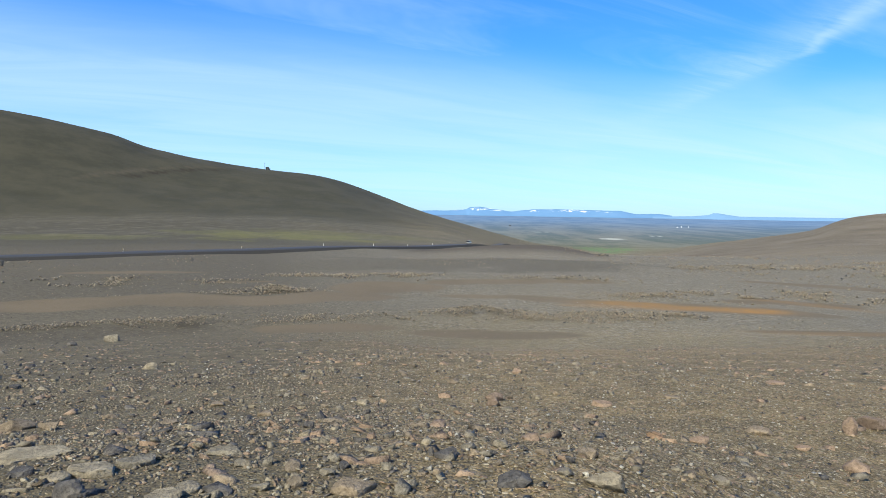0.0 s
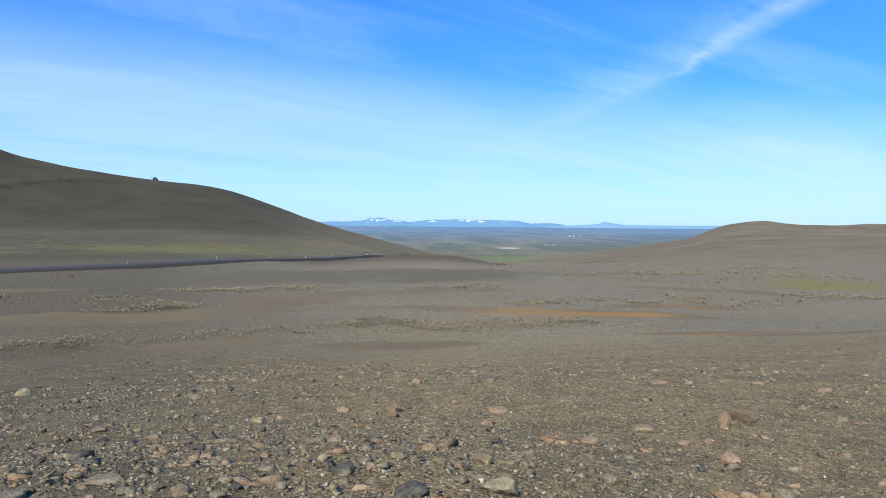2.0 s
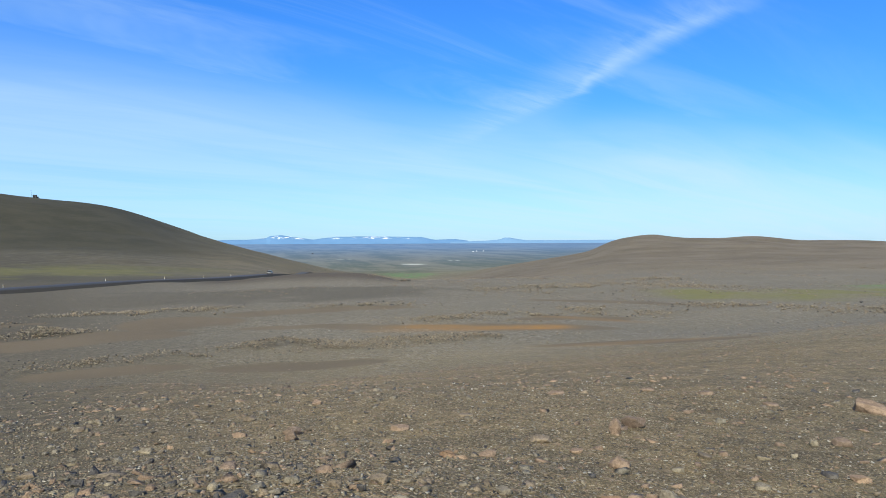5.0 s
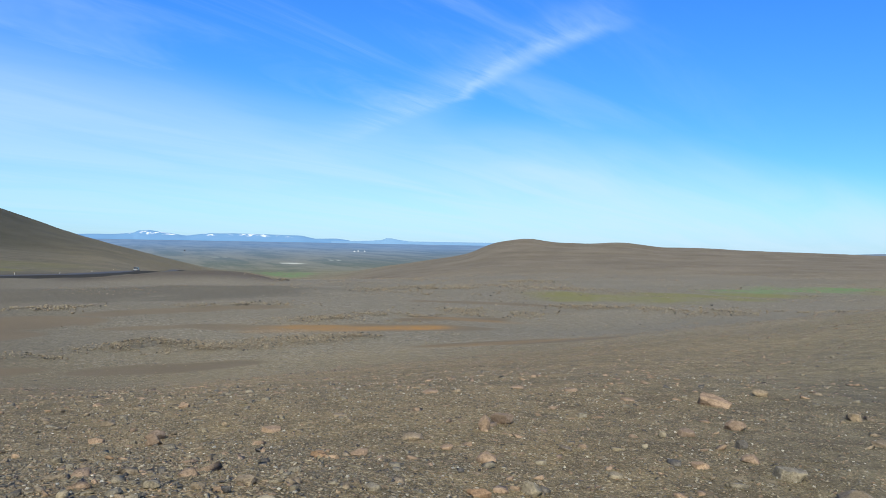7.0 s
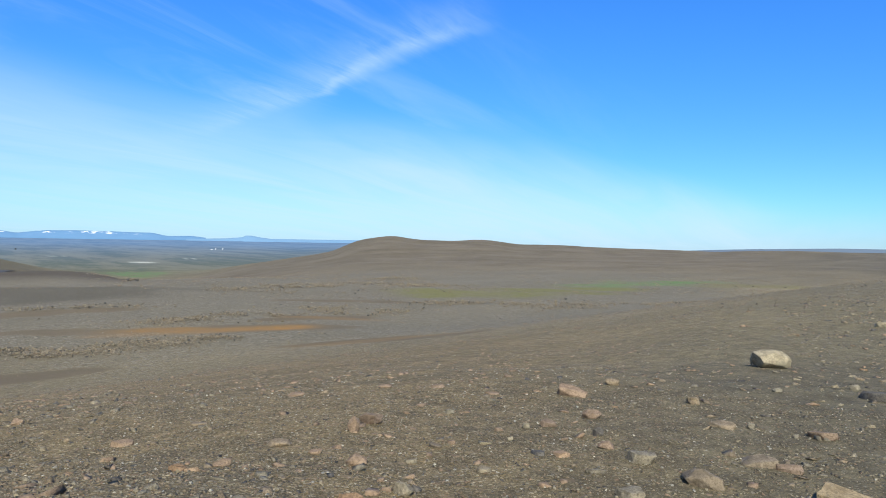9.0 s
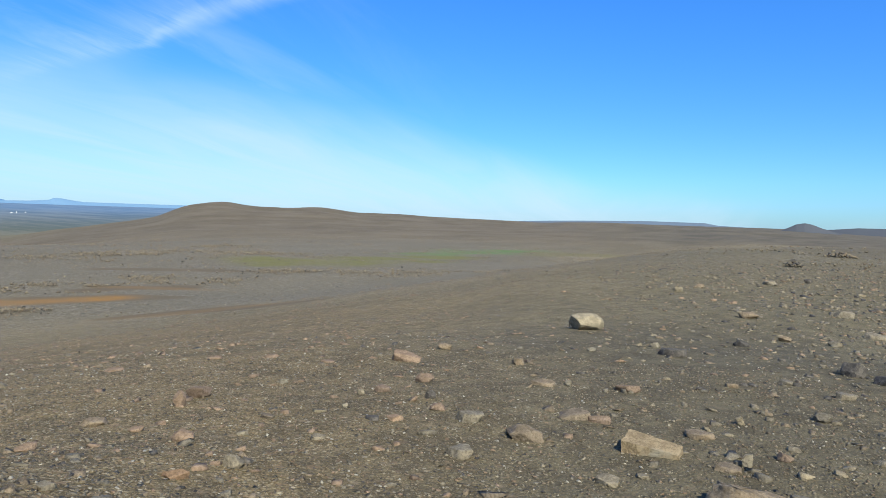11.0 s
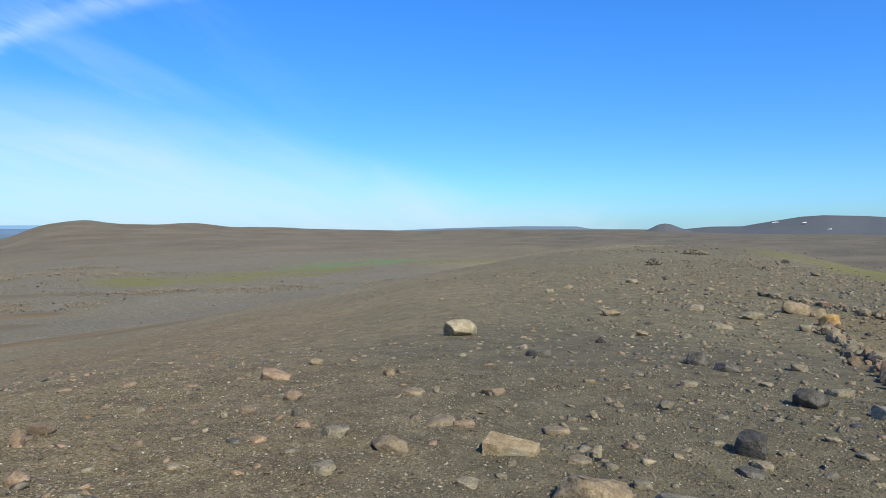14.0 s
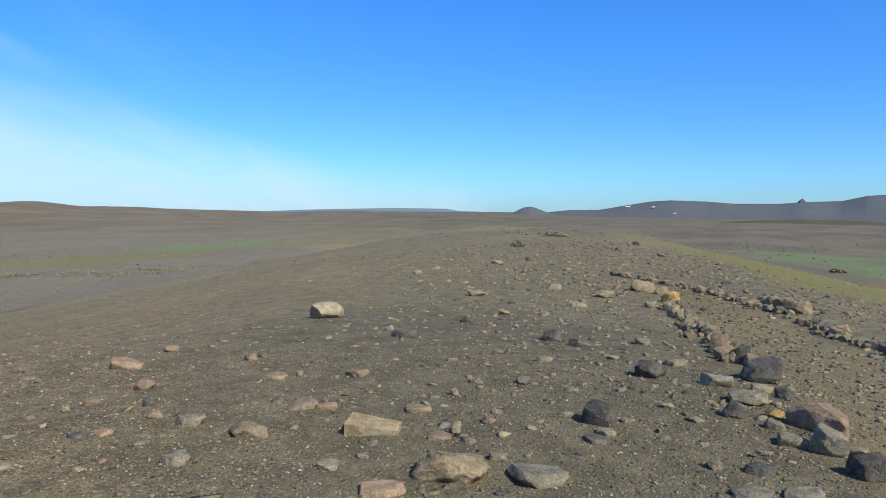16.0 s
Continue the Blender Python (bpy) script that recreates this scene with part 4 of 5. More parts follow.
stone(-80.62, 4.56, 0.12, 0.07, GREY, 74)
stone(-81.41, 6.51, 0.14, 0.1, GREY, 75)
stone(-60.69, 6.7, 0.23, 0.08, BROWN, 76)
stone(-97.36, 4.79, 0.11, 0.09, GREY, 77)
stone(-100.45, 4.85, 0.2, 0.08, BLUE, 78)
stone(-100.42, 5.2, 0.12, 0.04, PALE, 79)
stone(-100.26, 4.43, 0.23, 0.1, GREY, 80)
stone(-103.47, 4.57, 0.23, 0.09, GREY, 81)
stone(-58.51, 7.73, 0.14, 0.1, BROWN, 82)
stone(-69.28, 4.49, 0.09, 0.04, TAN, 83)
stone(-85.4, 5.53, 0.12, 0.05, GREY, 84)
stone(-90.32, 5.5, 0.12, 0.06, GREY, 85)
stone(-93.03, 6.0, 0.12, 0.06, GREY, 86)
stone(-95.29, 5.69, 0.14, 0.07, GREY, 87)
stone(-82.91, 5.15, 0.09, 0.04, TAN, 88)
stone(-85.4, 6.34, 0.13, 0.05, GREY, 89)
stone(-78.73, 8.01, 0.15, 0.06, GREY, 90)
stone(-75.15, 7.4, 0.14, 0.06, BROWN, 91)
stone(-78.05, 7.24, 0.11, 0.05, BROWN, 92)
stone(-89.36, 6.44, 0.1, 0.05, GREY, 93)
stone(-88.08, 8.15, 0.15, 0.07, GREY, 94)
stone(-79.49, 29.59, 0.29, 0.19, BLUE, 95)
stone(-76.97, 27.68, 0.59, 0.16, GREY, 96)
stone(-70.51, 22.7, 0.3, 0.15, PALE, 97)
stone(-71.97, 24.26, 0.36, 0.16, BROWN, 98)
stone(-87.83, 48.23, 0.48, 0.24, BLUE, 99)
stone(-89.92, 36.15, 0.47, 0.18, BROWN, 100)
stone(-32.7, 5.89, 0.22, 0.13, RED, 101)
stone(-31.26, 5.55, 0.1, 0.14, RED, 102)
stone(-17.79, 4.3, 0.11, 0.07, ORANGE, 103)
stone(-21.04, 4.46, 0.13, 0.07, RED, 104)
stone(-31.64, 3.63, 0.13, 0.08, ORANGE, 105)
stone(-31.82, 4.47, 0.14, 0.1, RED, 106)
stone(-35.9, 3.91, 0.12, 0.1, GREY, 107)
stone(-12.46, 3.0, 0.1, 0.07, BROWN, 108)
stone(-5.19, 3.0, 0.07, 0.06, GREY, 109)
stone(-4.52, 5.53, 0.12, 0.11, RED, 110)
stone(-25.35, 5.16, 0.18, 0.08, BROWN, 111)
stone(-6.41, 7.64, 0.14, 0.07, RED, 112)
stone(-1.03, 6.9, 0.12, 0.07, BROWN, 113)
stone(-47.41, 6.08, 0.15, 0.08, RED, 114)
stone(-52.22, 8.67, 0.17, 0.09, BROWN, 115)
stone(-39.17, 6.5, 0.08, 0.05, PALE, 116)
stone(-13.48, 5.74, 0.17, 0.07, RED, 117)
stone(-18.9, 6.31, 0.16, 0.05, BROWN, 118)
stone(-0.39, 5.94, 0.12, 0.07, RED, 119)
stone(2.08, 4.98, 0.08, 0.06, GREY, 120)
stone(-8.74, 2.92, 0.07, 0.04, BROWN, 121)
stone(-28.33, 4.81, 0.1, 0.05, RED, 122)
stone(-24.33, 4.01, 0.09, 0.05, GREY, 123)
stone(-16.05, 3.51, 0.08, 0.04, GREY, 124)
stone(-37.98, 8.17, 0.18, 0.06, RED, 125)
stone(-33.54, 8.35, 0.18, 0.06, RED, 126)
stone(-26.26, 7.77, 0.22, 0.06, RED, 127)
stone(-22.86, 3.23, 0.09, 0.05, GREY, 128)
stone(-42.48, 4.58, 0.1, 0.05, GREY, 129)
stone(-38.18, 5.08, 0.1, 0.05, BROWN, 130)
stone(-42.56, 7.7, 0.16, 0.05, RED, 131)
stone(31.04, 3.3, 0.26, 0.08, TAN, 132)
stone(27.39, 2.81, 0.17, 0.09, GREY, 133)
stone(28.83, 2.55, 0.12, 0.08, BLUE, 134)
stone(23.98, 2.87, 0.15, 0.05, GREY, 135)
stone(25.57, 3.2, 0.07, 0.04, BROWN, 136)
stone(22.25, 2.38, 0.13, 0.05, GREY, 137)
stone(0.63, 2.79, 0.03, 0.04, BLUE, 138)
stone(-0.62, 2.77, 0.1, 0.03, BLUE, 139)
stone(-6.28, 2.46, 0.14, 0.08, BLUE, 140)
stone(7.24, 2.34, 0.15, 0.09, BROWN, 141)
stone(4.2, 3.24, 0.04, 0.03, BLUE, 142)
stone(11.03, 3.81, 0.07, 0.05, BLUE, 143)
stone(32.06, 5.46, 0.23, 0.13, BROWN, 144)
stone(30.13, 5.26, 0.13, 0.08, BROWN, 145)
stone(17.56, 2.96, 0.16, 0.05, TAN, 146)
stone(20.57, 2.45, 0.11, 0.03, GREY, 147)
stone(12.07, 2.4, 0.06, 0.06, BROWN, 148)
stone(-13.99, 2.58, 0.14, 0.11, GREY, 149)
stone(-7.75, 3.33, 0.09, 0.06, RED, 150)
stone(-4.56, 5.8, 0.16, 0.1, RED, 151)
stone(23.22, 9.65, 0.19, 0.1, TAN, 152)
stone(25.85, 53.17, 1.06, 0.49, GREY, 153)
stone(28.53, 50.21, 0.59, 0.29, BLUE, 154)
stone(32.16, 7.99, 0.11, 0.05, BLUE, 155)
stone(18.21, 5.8, 0.13, 0.05, BROWN, 156)
stone(24.25, 3.53, 0.08, 0.05, BROWN, 157)
stone(26.01, 5.6, 0.12, 0.06, BROWN, 158)
stone(16.24, 2.71, 0.07, 0.05, GREY, 159)
stone(14.89, 2.39, 0.07, 0.03, GREY, 160)
stone(9.38, 2.51, 0.06, 0.04, GREY, 161)
stone(2.71, 2.39, 0.07, 0.04, GREY, 162)
stone(-2.53, 2.94, 0.07, 0.03, GREY, 163)
stone(29.63, 2.76, 0.1, 0.05, GREY, 164)
stone(31.76, 2.91, 0.09, 0.04, BLUE, 165)
stone(-10.64, 2.61, 0.07, 0.04, GREY, 166)
stone(21.81, 5.03, 0.13, 0.05, BROWN, 167)
stone(14.46, 5.12, 0.12, 0.06, BROWN, 168)
stone(6.6, 5.5, 0.11, 0.06, TAN, 169)
stone(7.97, 2.59, 0.05, 0.03, BLUE, 170)
stone(19.29, 3.21, 0.07, 0.03, RED, 171)
stone(32.85, 129.79, 0.75, 1.07, BLUE, 172)
stone(20.1, 130.8, 0.54, 0.76, BLUE, 173)


def wedge_slab(az, r, width, height, depth):
    """The tan slab: a thick end to the left that thins out to the right, with a sloping worn top."""
    bm = bmesh.new()
    made = box(bm, 0, 0, height / 2 - 0.03, width, depth, height + 0.06)
    bmesh.ops.subdivide_edges(bm, edges=bm.edges, cuts=9, use_grid_fill=True)
    for v in bm.verts:
        k = v.co.x / width + 0.5
        if v.co.z > 0:
            v.co.z *= 1.0 - 0.5 * k - 0.25 * (0.5 - v.co.y / depth)
        v.co.y *= 1.0 - 0.32 * k
        v.co.x += 0.03 * (v.co.y / depth)
        v.co += v.co.normalized() * 0.007 * (noise.noise(v.co * 14) + 0.6 * noise.noise(v.co * 40))
    bmesh.ops.triangulate(bm, faces=bm.faces)
    me = bpy.data.meshes.new("rock")
    bm.to_mesh(me)
    bm.free()
    ob = finish(new("rock", me), SLAB)
    x, y = polar(az, r)
    ob.matrix_world = pose(x, y, ground_z(x, y), 0, 0, az - 4)
    tagged(ob, "wedge-shaped tan slab with a grey weathered top", "rock", LONE)


SLAB = rock_material("tan_slab", (0.30, 0.235, 0.145), (0.46, 0.37, 0.235), (0.30, 0.285, 0.225))
wedge_slab(-69.87, 4.98, 0.37, 0.115, 0.20)

# smaller stones set along both edges of the path
LEFT_EDGE = ((8.6, -1.1), (9.0, -1.07), (9.9, -0.95), (11.15, -0.87), (11.9, -0.75), (12.9, -0.63), (14.7, -0.55), (16.2, -0.43), (17.0, -0.36))
RIGHT_EDGE = ((8.0, -3.2), (10.0, -3.15), (12.0, -3.1), (13.2, -2.98), (14.3, -2.8), (15.4, -2.45), (16.6, -2.1), (17.8, -1.8), (19.2, -1.35), (20.6, -0.9), (21.8, -0.2), (22.8, 0.6), (24.0, 1.6))


def edging(line, step, seed, big, label):
    """A row of stones laid by hand; each stone is a part."""
    rng = np.random.default_rng(seed)
    xs, ys = np.array(line).T
    row = new("stone_row")
    tagged(row, label, "stone row", "stone rows along the path")
    run = np.concatenate([[0], np.cumsum(np.hypot(np.diff(xs), np.diff(ys)))])
    shapes = []
    mats = (BROWN, GREY, TAN, PALE, TAN, GREY, RED, BLUE, RED, TAN)
    for k, mat in enumerate(mats):
        v, f = worn_rock(seed * 10 + k, 9 + k % 4, 0.5, 2, 0.05)
        v = v / (v.max(axis=0) - v.min(axis=0))
        shapes.append(grid_mesh("stone", v, f))
        shapes[-1].materials.append(mat)
    s = 0.0
    while s < run[-1]:
        x = float(np.interp(s, run, xs) + rng.normal(0, 0.08))
        y = float(np.interp(s, run, ys) + rng.normal(0, 0.10))
        w = big * rng.uniform(0.4, 1.25) * (1.0 if rng.random() < 0.85 else 1.35)
        h = w * rng.uniform(0.6, 0.95)
        ob = new("stone", shapes[rng.integers(0, len(shapes))])
        ob.parent = row
        ob.matrix_local = Matrix.LocRotScale((x, y, ground_z(x, y) + h * 0.36), Euler((rng.uniform(-0.3, 0.3), rng.uniform(-0.3, 0.3), rng.uniform(0, 6.28))), (w, w * rng.uniform(0.6, 0.95), h))
        s += step * rng.uniform(0.5, 1.3) + w * 0.3


edging(LEFT_EDGE, 0.04, 61, 0.16, "row of brown and grey stones edging the dirt path")
edging(RIGHT_EDGE, 0.05, 62, 0.165, "row of small dark stones edging the dirt path")


# ---------------------------------------------------------------- heaps of stones
def heap(name, az, r, width, height, count, mats, label, seed, size):
    """A cairn: stones piled on one another, each a part."""
    rng = np.random.default_rng(seed)
    x, y = polar(az, r)
    base = new(name)
    base.matrix_world = pose(x, y, ground_z(x, y), 0, 0, az)
    tagged(base, label, "cairn")
    shapes = []
    for k in range(6):
        v, f = arrays(hull(seed + k, 12, 0.45))
        shapes.append(grid_mesh("stone", v * 0.5, f))
        shapes[-1].materials.append(mats[k % len(mats)])
    for k in range(count):
        q = math.sqrt(rng.random())
        a = rng.uniform(0, 2 * math.pi)
        s = size * rng.uniform(0.6, 1.3)
        px, py = q * width / 2 * math.cos(a), q * width / 2 * 0.8 * math.sin(a)
        pz = height * (1 - q) ** 0.8 * rng.uniform(0.55, 1.0) + s * 0.2
        ob = new("stone", shapes[rng.integers(0, 6)])
        ob.parent = base
        ob.matrix_local = Matrix.LocRotScale((px, py, pz), Euler((rng.uniform(-0.5, 0.5), rng.uniform(-0.5, 0.5), a)), (s, s * 0.85, s * 0.65))
    return base


heap("cairn", -78.4, 42.6, 1.05, 0.42, 60, [BLUE, BLUE, GREY], "collapsed cairn of dark basalt stones on the ridge", 301, 0.24)
heap("cairn", -81.3, 60.0, 2.1, 0.40, 80, [GREY, BLUE, BROWN], "low spread cairn of grey stones on the ridge", 302, 0.26)
heap("cairn", -101.9, 117.0, 2.2, 0.8, 30, [BLUE, BROWN], "small heap of brown boulders in the mossy hollow", 303, 0.6)
heap("cairn", -13.2, 186.0, 3.4, 0.55, 30, [BLUE, BLUE, BROWN], "dark rock outcrop at the basin's edge", 304, 0.7)


# ---------------------------------------------------------------- bands of rubble on the basin floor
def band(rng, az, r, along, across, count):
    cx, cy = polar(az, r)
    a = radians(az)
    u, v = rng.normal(0, along / 2, count), rng.normal(0, across / 2, count)
    return np.stack([cx + u * math.cos(a) - v * math.sin(a), cy + u * math.sin(a) + v * math.cos(a)], -1)


def build_rubble():
    rng = np.random.default_rng(77)
    rows, mound = [], []
    for az, r, along, across, count in ((14, 82, 4.5, 2.6, 420), (29, 100, 9, 4, 260), (24.5, 94, 9, 4, 220), (27.6, 78, 5, 2, 160), (20, 79, 9, 1.6, 160), (10.4, 104, 7, 4, 260),
                                        (4.4, 100, 8, 4, 300), (5.7, 61, 3.2, 2.0, 260), (-3.0, 66, 5.5, 3.6, 560), (18, 92, 5, 3, 150), (-18.5, 82, 7, 3.5, 420), (-10, 100, 8, 4, 300),
                                        (18.4, 60.5, 9, 1.8, 420), (9.5, 62, 4, 1.6, 160), (27, 63, 12, 1.4, 260), (4.1, 85, 3.5, 1.2, 40), (-12.3, 76, 5, 1.6, 120), (-22.5, 87, 8, 3.5, 320),
                                        (-19.5, 69, 8, 1.8, 300), (-8, 63, 7, 3, 420), (-14, 66, 6, 3, 300), (-33.5, 205, 9, 12, 240), (-26, 140, 22, 16, 500), (-36, 165, 25, 14, 400),
                                        (-27, 62, 6, 2.5, 220), (-30, 96, 10, 5, 260), (-40, 112, 20, 8, 360), (-50, 110, 20, 10, 300), (-84.5, 46, 5, 5, 60), (-88, 44, 5, 5, 50),
                                        (-76, 66, 10, 9, 90)):
        rows.append(band(rng, az, r, along, across, count * 6))
        cx, cy = polar(az, r)
        away = np.hypot(rows[-1][:, 0] - cx, rows[-1][:, 1] - cy)
        mound.append((0.75 if count / (along * across) > 25 else 0.25) * np.exp(-(away / (0.55 * along)) ** 2) * rng.uniform(0.4, 1.0, len(away)))
    p = np.vstack(rows)
    keep = (rough(p[:, 0], p[:, 1], 4.5, 3, 61) + rng.normal(0, 0.25, len(p)) > 0.0) & (silt_flats(p[:, 0], p[:, 1]) < 0.55)
    p, rise = p[keep], np.concatenate(mound)[keep]
    d = np.hypot(p[:, 0], p[:, 1])
    size = (0.07 + 0.30 * rng.random(len(p)) ** 3.2) * np.clip(d / 90.0, 0.6, 1.5)
    kinds = rng.choice(np.array([0, 0, 0, 0, 4, 4, 2, 1]), len(p))
    scatter("rubble", p, size, [RUBBLE] + STONE_SET[1:], kinds, "bands of angular grey rubble on the basin floor", 8, lift=rise, flat=0.7, sunk=0.22, points=8)


build_rubble()

# ---------------------------------------------------------------- stones past counting
rng = np.random.default_rng(5)
p = sector(rng, 92000, 2.1, 8.5, power=0.75)
scatter("pebbles", p, 0.008 + 0.028 * rng.random(len(p)) ** 2.6, STONE_SET[:2] + [PALE] + STONE_SET[3:], rng.choice(np.array([0, 0, 0, 4, 4, 4, 1, 3, 2, 2]), len(p)), "small angular grey and brown pebbles over gravel", 3, flat=0.5, sunk=0.40, points=5)
p = sector(rng, 11000, 2.4, 26.0, power=0.75)
p = p[(lattice(p[:, 0] / 1.6, p[:, 1] / 1.6, 43) + rng.normal(0, 0.5, len(p))) > -0.25]
scatter("cobbles", p, 0.035 + 0.11 * rng.random(len(p)) ** 2.8, STONE_SET, tints(rng, p), "fist-sized angular stones half sunk in gravel", 4, flat=0.36, sunk=0.44, points=6, plates=0.5)
p = sector(rng, 5200, 2.3, 11.0, 37.0, -40.0, power=0.8)
p = p[rng.random(len(p)) < 0.85 * smooth(np.degrees(np.arctan2(-p[:, 0], p[:, 1])), -40.0, 16.0)]
scatter("broken_stones", p, 0.016 + 0.070 * rng.random(len(p)) ** 3.6, STONE_SET, rng.choice(np.array([0, 0, 0, 4, 4, 4, 2, 1, 3]), len(p)), "broken brown and grey stones crowded on the shelf", 14, flat=0.62, sunk=0.38, points=6, plates=0.2)
p = sector(rng, 46000, 7.0, 62.0, power=0.78)
p = p[rng.random(len(p)) > np.maximum(mossy_flank(p[:, 0], p[:, 1]), 0.95 * silt_flats(p[:, 0], p[:, 1]))]
d = np.hypot(p[:, 0], p[:, 1])
scatter("field_stones", p, (0.03 + 0.10 * rng.random(len(p)) ** 4.0) * np.clip(d / 22, 0.7, 1.5), STONE_SET, tints(rng, p, 0.8), "stones strewn over the gravel slope", 5, flat=0.34, sunk=0.42, points=6, plates=0.0)
# stones of the basin floor: thick on the low banks between the flats, none on the silt
p = sector(rng, 90000, 46.0, 420.0, 36.0, -74.0, power=0.85)
d = np.hypot(p[:, 0], p[:, 1])
bearing = np.degrees(np.arctan2(-p[:, 0], p[:, 1]))
bank = rough(p[:, 0], p[:, 1], 16.0, 4, 31) + rng.normal(0, 0.22, len(p))
keep = (bank > 0.05 + 0.25 * smooth(bearing, -2.0, 14.0)) & (silt_flats(p[:, 0], p[:, 1]) < 0.3) & ((bearing < -10) | (d < 150)) & (rng.random(len(p)) < smooth(d, 520.0, 220.0) * smooth(d, 44.0, 72.0))
p, d = p[keep], d[keep]
scatter("basin_stones", p, (0.07 + 0.22 * rng.random(len(p)) ** 3.4) * np.clip(d / 100, 0.7, 1.9), [RUBBLE] + STONE_SET[1:], tints(rng, p, 0.35), "stones strewn over the basin floor", 6, flat=0.6, sunk=0.28, points=6)
# stones on the far plain beyond the ridge
p = sector(rng, 4000, 70.0, 330.0, -74.0, -108.0, power=0.85)
p = p[(rough(p[:, 0], p[:, 1], 20.0, 3, 33) > 0.0) & (mossy_flank(p[:, 0], p[:, 1]) < 0.2)]
d = np.hypot(p[:, 0], p[:, 1])
scatter("plain_stones", p, (0.12 + 0.4 * rng.random(len(p)) ** 3.0) * np.clip(d / 110, 0.75, 1.8), STONE_SET, tints(rng, p, 0.3), "stones strewn over the plain beyond the ridge", 12, flat=0.6, sunk=0.28, points=6)


p = sector(rng, 11000, 6.0, 44.0, -60.0, -108.0, power=0.68)
bearing = np.degrees(np.arctan2(-p[:, 0], p[:, 1]))
p = p[(rng.random(len(p)) > mossy_flank(p[:, 0], p[:, 1])) & (rng.random(len(p)) < smooth(bearing, -60.0, -82.0))]
kinds = rng.choice(np.array([0, 0, 0, 1, 1, 4, 4, 2, 3]), len(p))
scatter("ridge_stones", p, (0.04 + 0.15 * rng.random(len(p)) ** 3.2) * np.clip(np.hypot(p[:, 0], p[:, 1]) / 16, 0.7, 1.3), STONE_SET, kinds, "angular grey and brown stones strewn along the ridge", 7, flat=0.42, sunk=0.40, points=8, plates=0.6)
along = rng.uniform(4.0, 21.0, 1500)
p = np.stack([along, np.interp(along, TRACK_X, TRACK_Y) + rng.normal(0, 0.45, len(along))], -1)
scatter("path_pebbles", p, 0.02 + 0.06 * rng.random(len(p)) ** 2.5, STONE_SET, rng.choice(np.array([0, 2, 2, 4, 1]), len(p)), "pale pebbles scattered on the dirt path", 9, flat=0.55, sunk=0.3, points=7)

p = sector(rng, 3400, 2.2, 11.0, power=0.8)
scatter("white_chips", p, 0.009 + 0.024 * rng.random(len(p)) ** 2.6, [CHIP], np.zeros(len(p), int), "small white stone chips scattered over gravel", 11, flat=0.6, sunk=0.3, points=7)

# larger stones gathered in the far edge of the path
for k, (az, r, w, h, mat) in enumerate(((-99.2, 16.6, 0.42, 0.30, RED), (-99.9, 16.3, 0.36, 0.26, GREY), (-100.5, 15.9, 0.40, 0.28, BROWN), (-98.5, 17.0, 0.34, 0.26, GREY), (-97.9, 17.3, 0.30, 0.20, TAN),
                                        (-102.4, 14.1, 0.34, 0.24, GREY), (-103.3, 13.6, 0.38, 0.26, RED))):
    stone(az, r, w, h, mat, 160 + k, ROW)


# ---------------------------------------------------------------- the road
ROAD = ((-170, 62), (-125, 94), (-98, 114), (-82, 127), (-67, 139), (-49, 155), (-27, 182), (-12, 222), (4, 273), (17, 335), (28, 390), (37, 432), (44, 470))


def road_line(step=4.0):
    pts = np.array(ROAD, float)
    run = np.concatenate([[0], np.cumsum(np.hypot(*np.diff(pts, axis=0).T))])
    s = np.arange(0, run[-1], step)
    x, y = np.interp(s, run, pts[:, 0]), np.interp(s, run, pts[:, 1])
    for _ in range(30):
        x[1:-1] = (x[:-2] + 2 * x[1:-1] + x[2:]) / 4
        y[1:-1] = (y[:-2] + 2 * y[1:-1] + y[2:]) / 4
    z = landform(x, y)
    for _ in range(12):
        z[1:-1] = (z[:-2] + 2 * z[1:-1] + z[2:]) / 4
    tx, ty = np.gradient(x), np.gradient(y)
    n = np.hypot(tx, ty)
    return s, x, y, z + 0.52 - 0.39 * smooth(np.hypot(x, y), 200.0, 320.0) - 1.6 * smooth(np.hypot(x, y), 425.0, 465.0), -ty / n, tx / n


S, RX, RY, RZ, NX, NY = road_line()


def ribbon(name, offsets, lifts, mat, label, category):
    rows = [np.stack([RX + NX * o, RY + NY * o, (RZ + h) if h > -5 else np.minimum(landform(RX + NX * o, RY + NY * o) - 0.3, RZ)], -1) for o, h in zip(offsets, lifts)]
    v = np.stack(rows, 1)
    n, k = v.shape[:2]
    i, j = np.arange(n - 1)[:, None] * k, np.arange(k - 1)[None]
    quads = np.stack([i + j, i + j + 1, i + k + j + 1, i + k + j], -1).reshape(-1, 4)
    return tagged(finish(new(name, grid_mesh(name, v.reshape(-1, 3), quads[:, ::-1])), mat), label, category, kind="structure")


ribbon("road", (4.3, 4.0, 0.0, -4.0, -4.3), (-0.25, 0.0, 0.06, 0.0, -0.25), ASPHALT, "dark asphalt road crossing the gravel basin", "road")
ribbon("road_embankment", (7.0, 5.0, 4.2, -4.2, -5.0, -7.5), (-9, -0.12, -0.02, -0.02, -0.12, -9), VERGE, "dark gravel embankment under the road", "embankment")


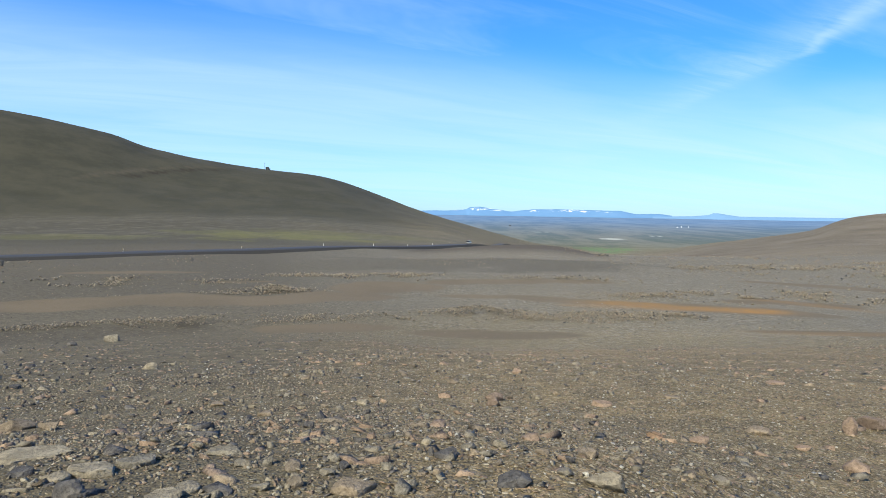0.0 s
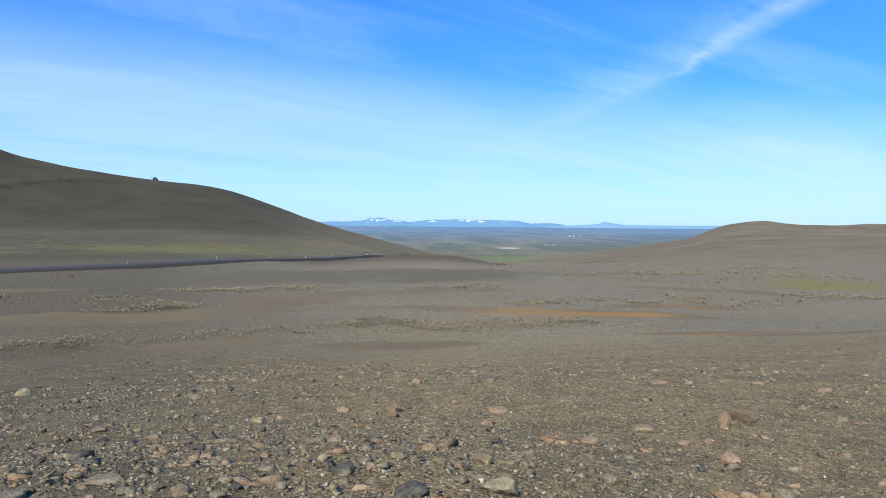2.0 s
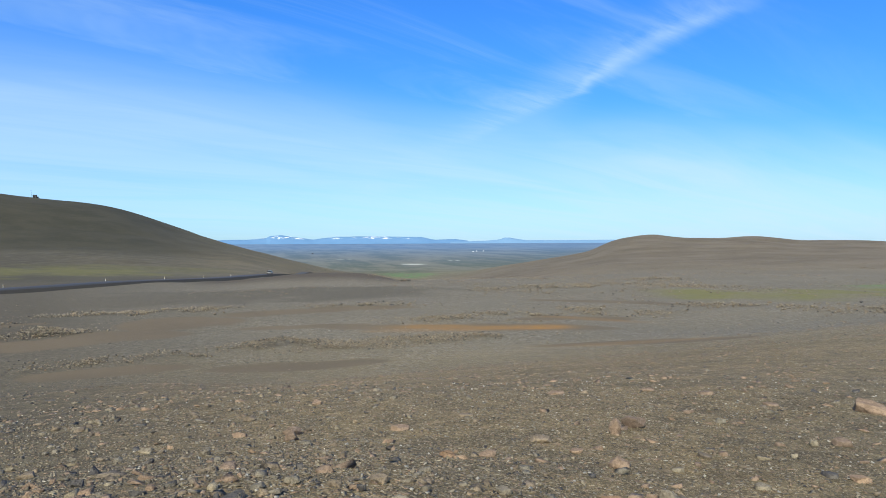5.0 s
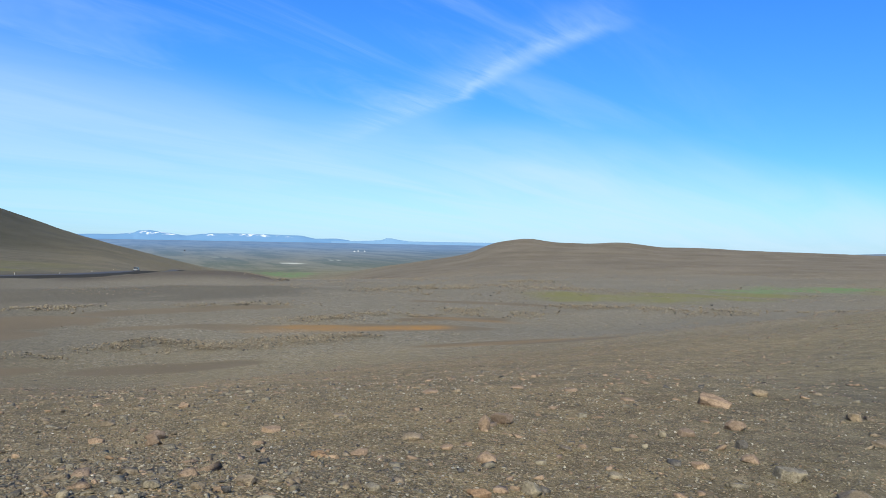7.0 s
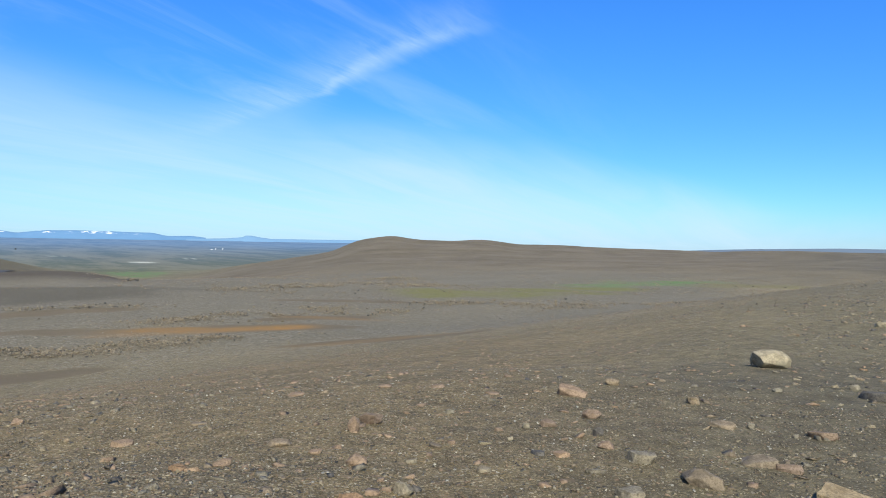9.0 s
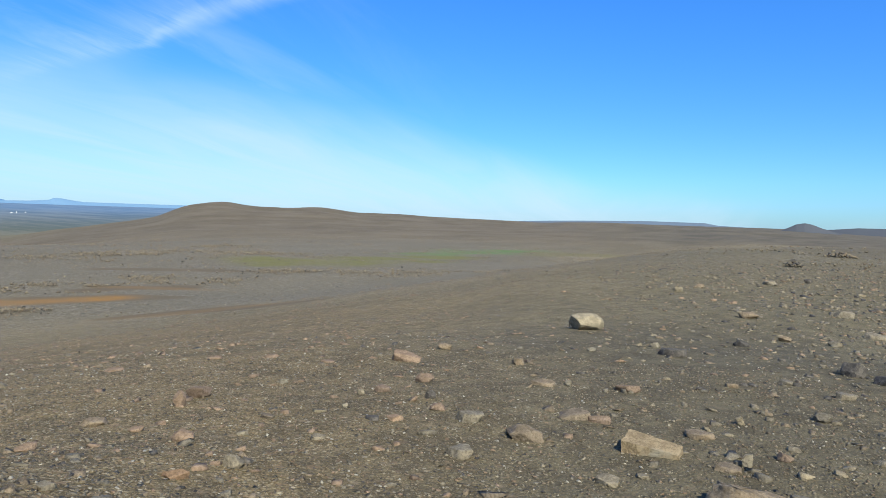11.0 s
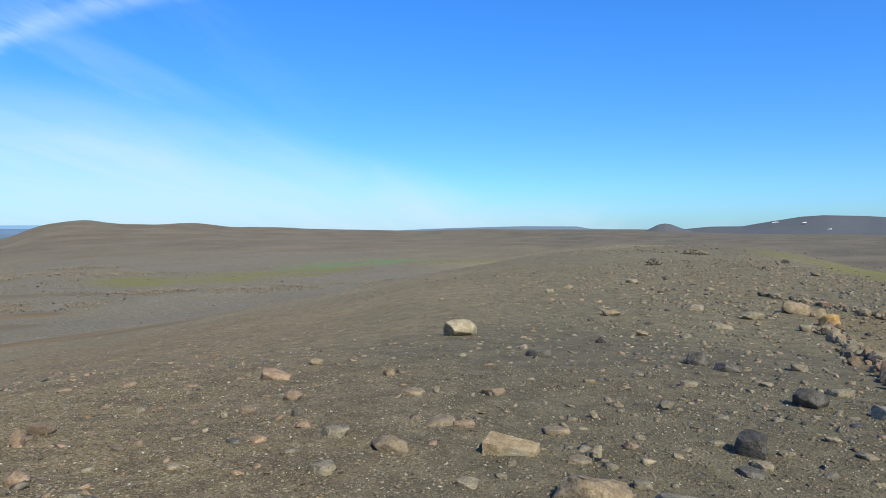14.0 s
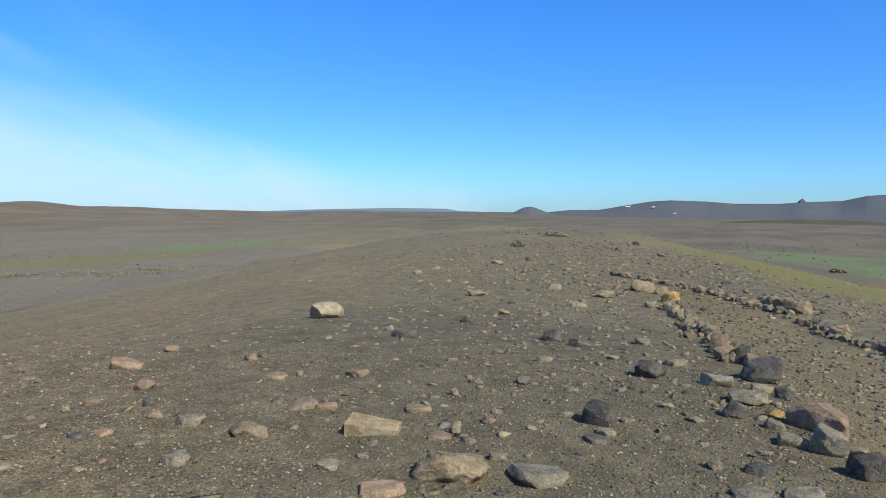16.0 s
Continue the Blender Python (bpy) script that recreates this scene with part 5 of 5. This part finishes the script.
def marker_post(x, y, z, turn):
    base = new("marker_post")
    base.matrix_world = pose(x, y, z, 0, 0, turn)
    bm = bmesh.new()
    box(bm, 0, 0, 0.30, 0.10, 0.05, 0.9, 0.02)
    part("post", bm, WHITE, base)
    bm = bmesh.new()
    box(bm, 0, 0, 0.60, 0.106, 0.056, 0.09)
    part("reflector_band", bm, YELLOW, base, "yellow band")
    return tagged(base, "white plastic road marker post with yellow band", "marker post", "marker posts along the road")


first = None
for k in range(26, len(S) - 8, 7):
    for side in (4.3,):
        x, y = RX[k] + NX[k] * side, RY[k] + NY[k] * side
        turn = math.degrees(math.atan2(NY[k], NX[k]))
        if first is None:
            first = marker_post(x, y, RZ[k] - 0.1, turn)
        else:
            copy_thing(first, pose(x, y, RZ[k] - 0.1, 0, 0, turn))


SILVER = plain_material("silver_paint", (0.40, 0.41, 0.42), 0.35, 0.5)


def build_car(k, side):
    """A small light-coloured estate car on the road."""
    base = new("car")
    base.matrix_world = pose(RX[k] + NX[k] * side, RY[k] + NY[k] * side, RZ[k] + 0.04, 0, 0, math.degrees(math.atan2(RY[k + 1] - RY[k], RX[k + 1] - RX[k])))
    bm = bmesh.new()
    box(bm, 0, 0, 0.58, 4.4, 1.76, 0.52, 0.12)
    body = part("body", bm, SILVER, base)
    bm = bmesh.new()
    top = box(bm, -0.25, 0, 1.12, 2.7, 1.6, 0.62)
    for v in top:
        if v.co.z > 1.2:
            v.co.x = -0.25 + (v.co.x + 0.25) * 0.72
            v.co.y *= 0.82
    part("cabin", bm, GLASS, base, "dark tinted windows")
    bm = bmesh.new()
    box(bm, -0.25, 0, 1.44, 1.95, 1.32, 0.05, 0.02)
    part("roof", bm, SILVER, base)
    for dx in (-1.35, 1.35):
        for dy in (-0.8, 0.8):
            bm = bmesh.new()
            bmesh.ops.create_cone(bm, cap_ends=True, segments=20, radius1=0.33, radius2=0.33, depth=0.22, matrix=Matrix.Translation((dx, dy, 0.33)) @ Matrix.Rotation(radians(90), 4, "X"))
            wheel = part("wheel", bm, BLACK, base, "black tyre")
            bm = bmesh.new()
            bmesh.ops.create_cone(bm, cap_ends=True, segments=16, radius1=0.19, radius2=0.19, depth=0.235, matrix=Matrix.Translation((dx, dy, 0.33)) @ Matrix.Rotation(radians(90), 4, "X"))
            part("rim", bm, STEEL, wheel)
    for dy in (-0.62, 0.62):
        bm = bmesh.new()
        box(bm, 2.2, dy, 0.68, 0.06, 0.32, 0.14, 0.02)
        part("headlight", bm, GLASS, base)
        bm = bmesh.new()
        box(bm, -2.2, dy, 0.72, 0.06, 0.24, 0.18, 0.02)
        part("tail_light", bm, RED, base)
    return tagged(base, "small silver car on the asphalt road", "car")


build_car(int(np.argmin(np.hypot(RX - 8.5, RY - 300))), -1.7)


# ---------------------------------------------------------------- the hut and mast on the hill, far buildings
def build_hut():
    x, y = polar(14.38, CREST - 2)
    base = new("hut")
    base.matrix_world = pose(x, y, ground_z(x, y) - 0.2, 0, 0, 20)
    bm = bmesh.new()
    box(bm, 0, 0, 1.0, 2.8, 2.2, 2.2)
    part("wall", bm, HUT, base)
    bm = bmesh.new()
    top = box(bm, 0, 0, 2.3, 3.1, 2.5, 0.5)
    for v in top:
        if v.co.z > 2.35:
            v.co.y *= 0.1
    part("roof", bm, ROOF, base)
    bm = bmesh.new()
    box(bm, 0.4, -1.12, 0.95, 0.8, 0.08, 1.8)
    part("door", bm, STEEL, base)
    bm = bmesh.new()
    box(bm, 2.1, 0.3, 0.55, 1.3, 1.4, 1.3)
    part("annex", bm, HUT, base, "low dark annex")
    tagged(base, "small dark equipment hut on the hill's crest", "hut")
    mast = new("radio_mast")
    mast.matrix_world = pose(x - 2.6, y + 0.4, ground_z(x, y) - 0.2, 0, 0, 20)
    bm = bmesh.new()
    rod(bm, 0, 0, 0, 6.6, 0.09, 0.04)
    part("pole", bm, STEEL, mast)
    for h in (5.0, 5.9):
        bm = bmesh.new()
        box(bm, 0, 0, h, 0.9, 0.06, 0.06)
        part("crossarm", bm, STEEL, mast)
    tagged(mast, "thin steel radio mast beside the hut", "mast")


build_hut()


def far_house(az, r, w, h, mat, label):
    x, y = polar(az, r)
    base = new("house")
    base.matrix_world = pose(x, y, ground_z(x, y) - 0.5, 0, 0, az)
    bm = bmesh.new()
    box(bm, 0, 0, h / 2, w, w * 0.6, h)
    part("wall", bm, mat, base)
    bm = bmesh.new()
    top = box(bm, 0, 0, h * 1.2, w * 1.04, w * 0.66, h * 0.4)
    for v in top:
        if v.co.z > h * 1.2:
            v.co.y *= 0.05
    part("roof", bm, mat, base)
    tagged(base, label, "house", "far houses on the lowland")


far_house(-19.2, 2300, 2.4, 3.4, WHITE, "tall white farm silo house on the far lowland")
far_house(-19.75, 2320, 2.4, 3, WHITE, "white farm house on the far lowland")
far_house(-18.9, 2290, 5, 2, WHITE, "low white farm house on the far lowland")
far_house(-5.6, 2100, 4, 2.4, HUT, "dark farm house on the far lowland")
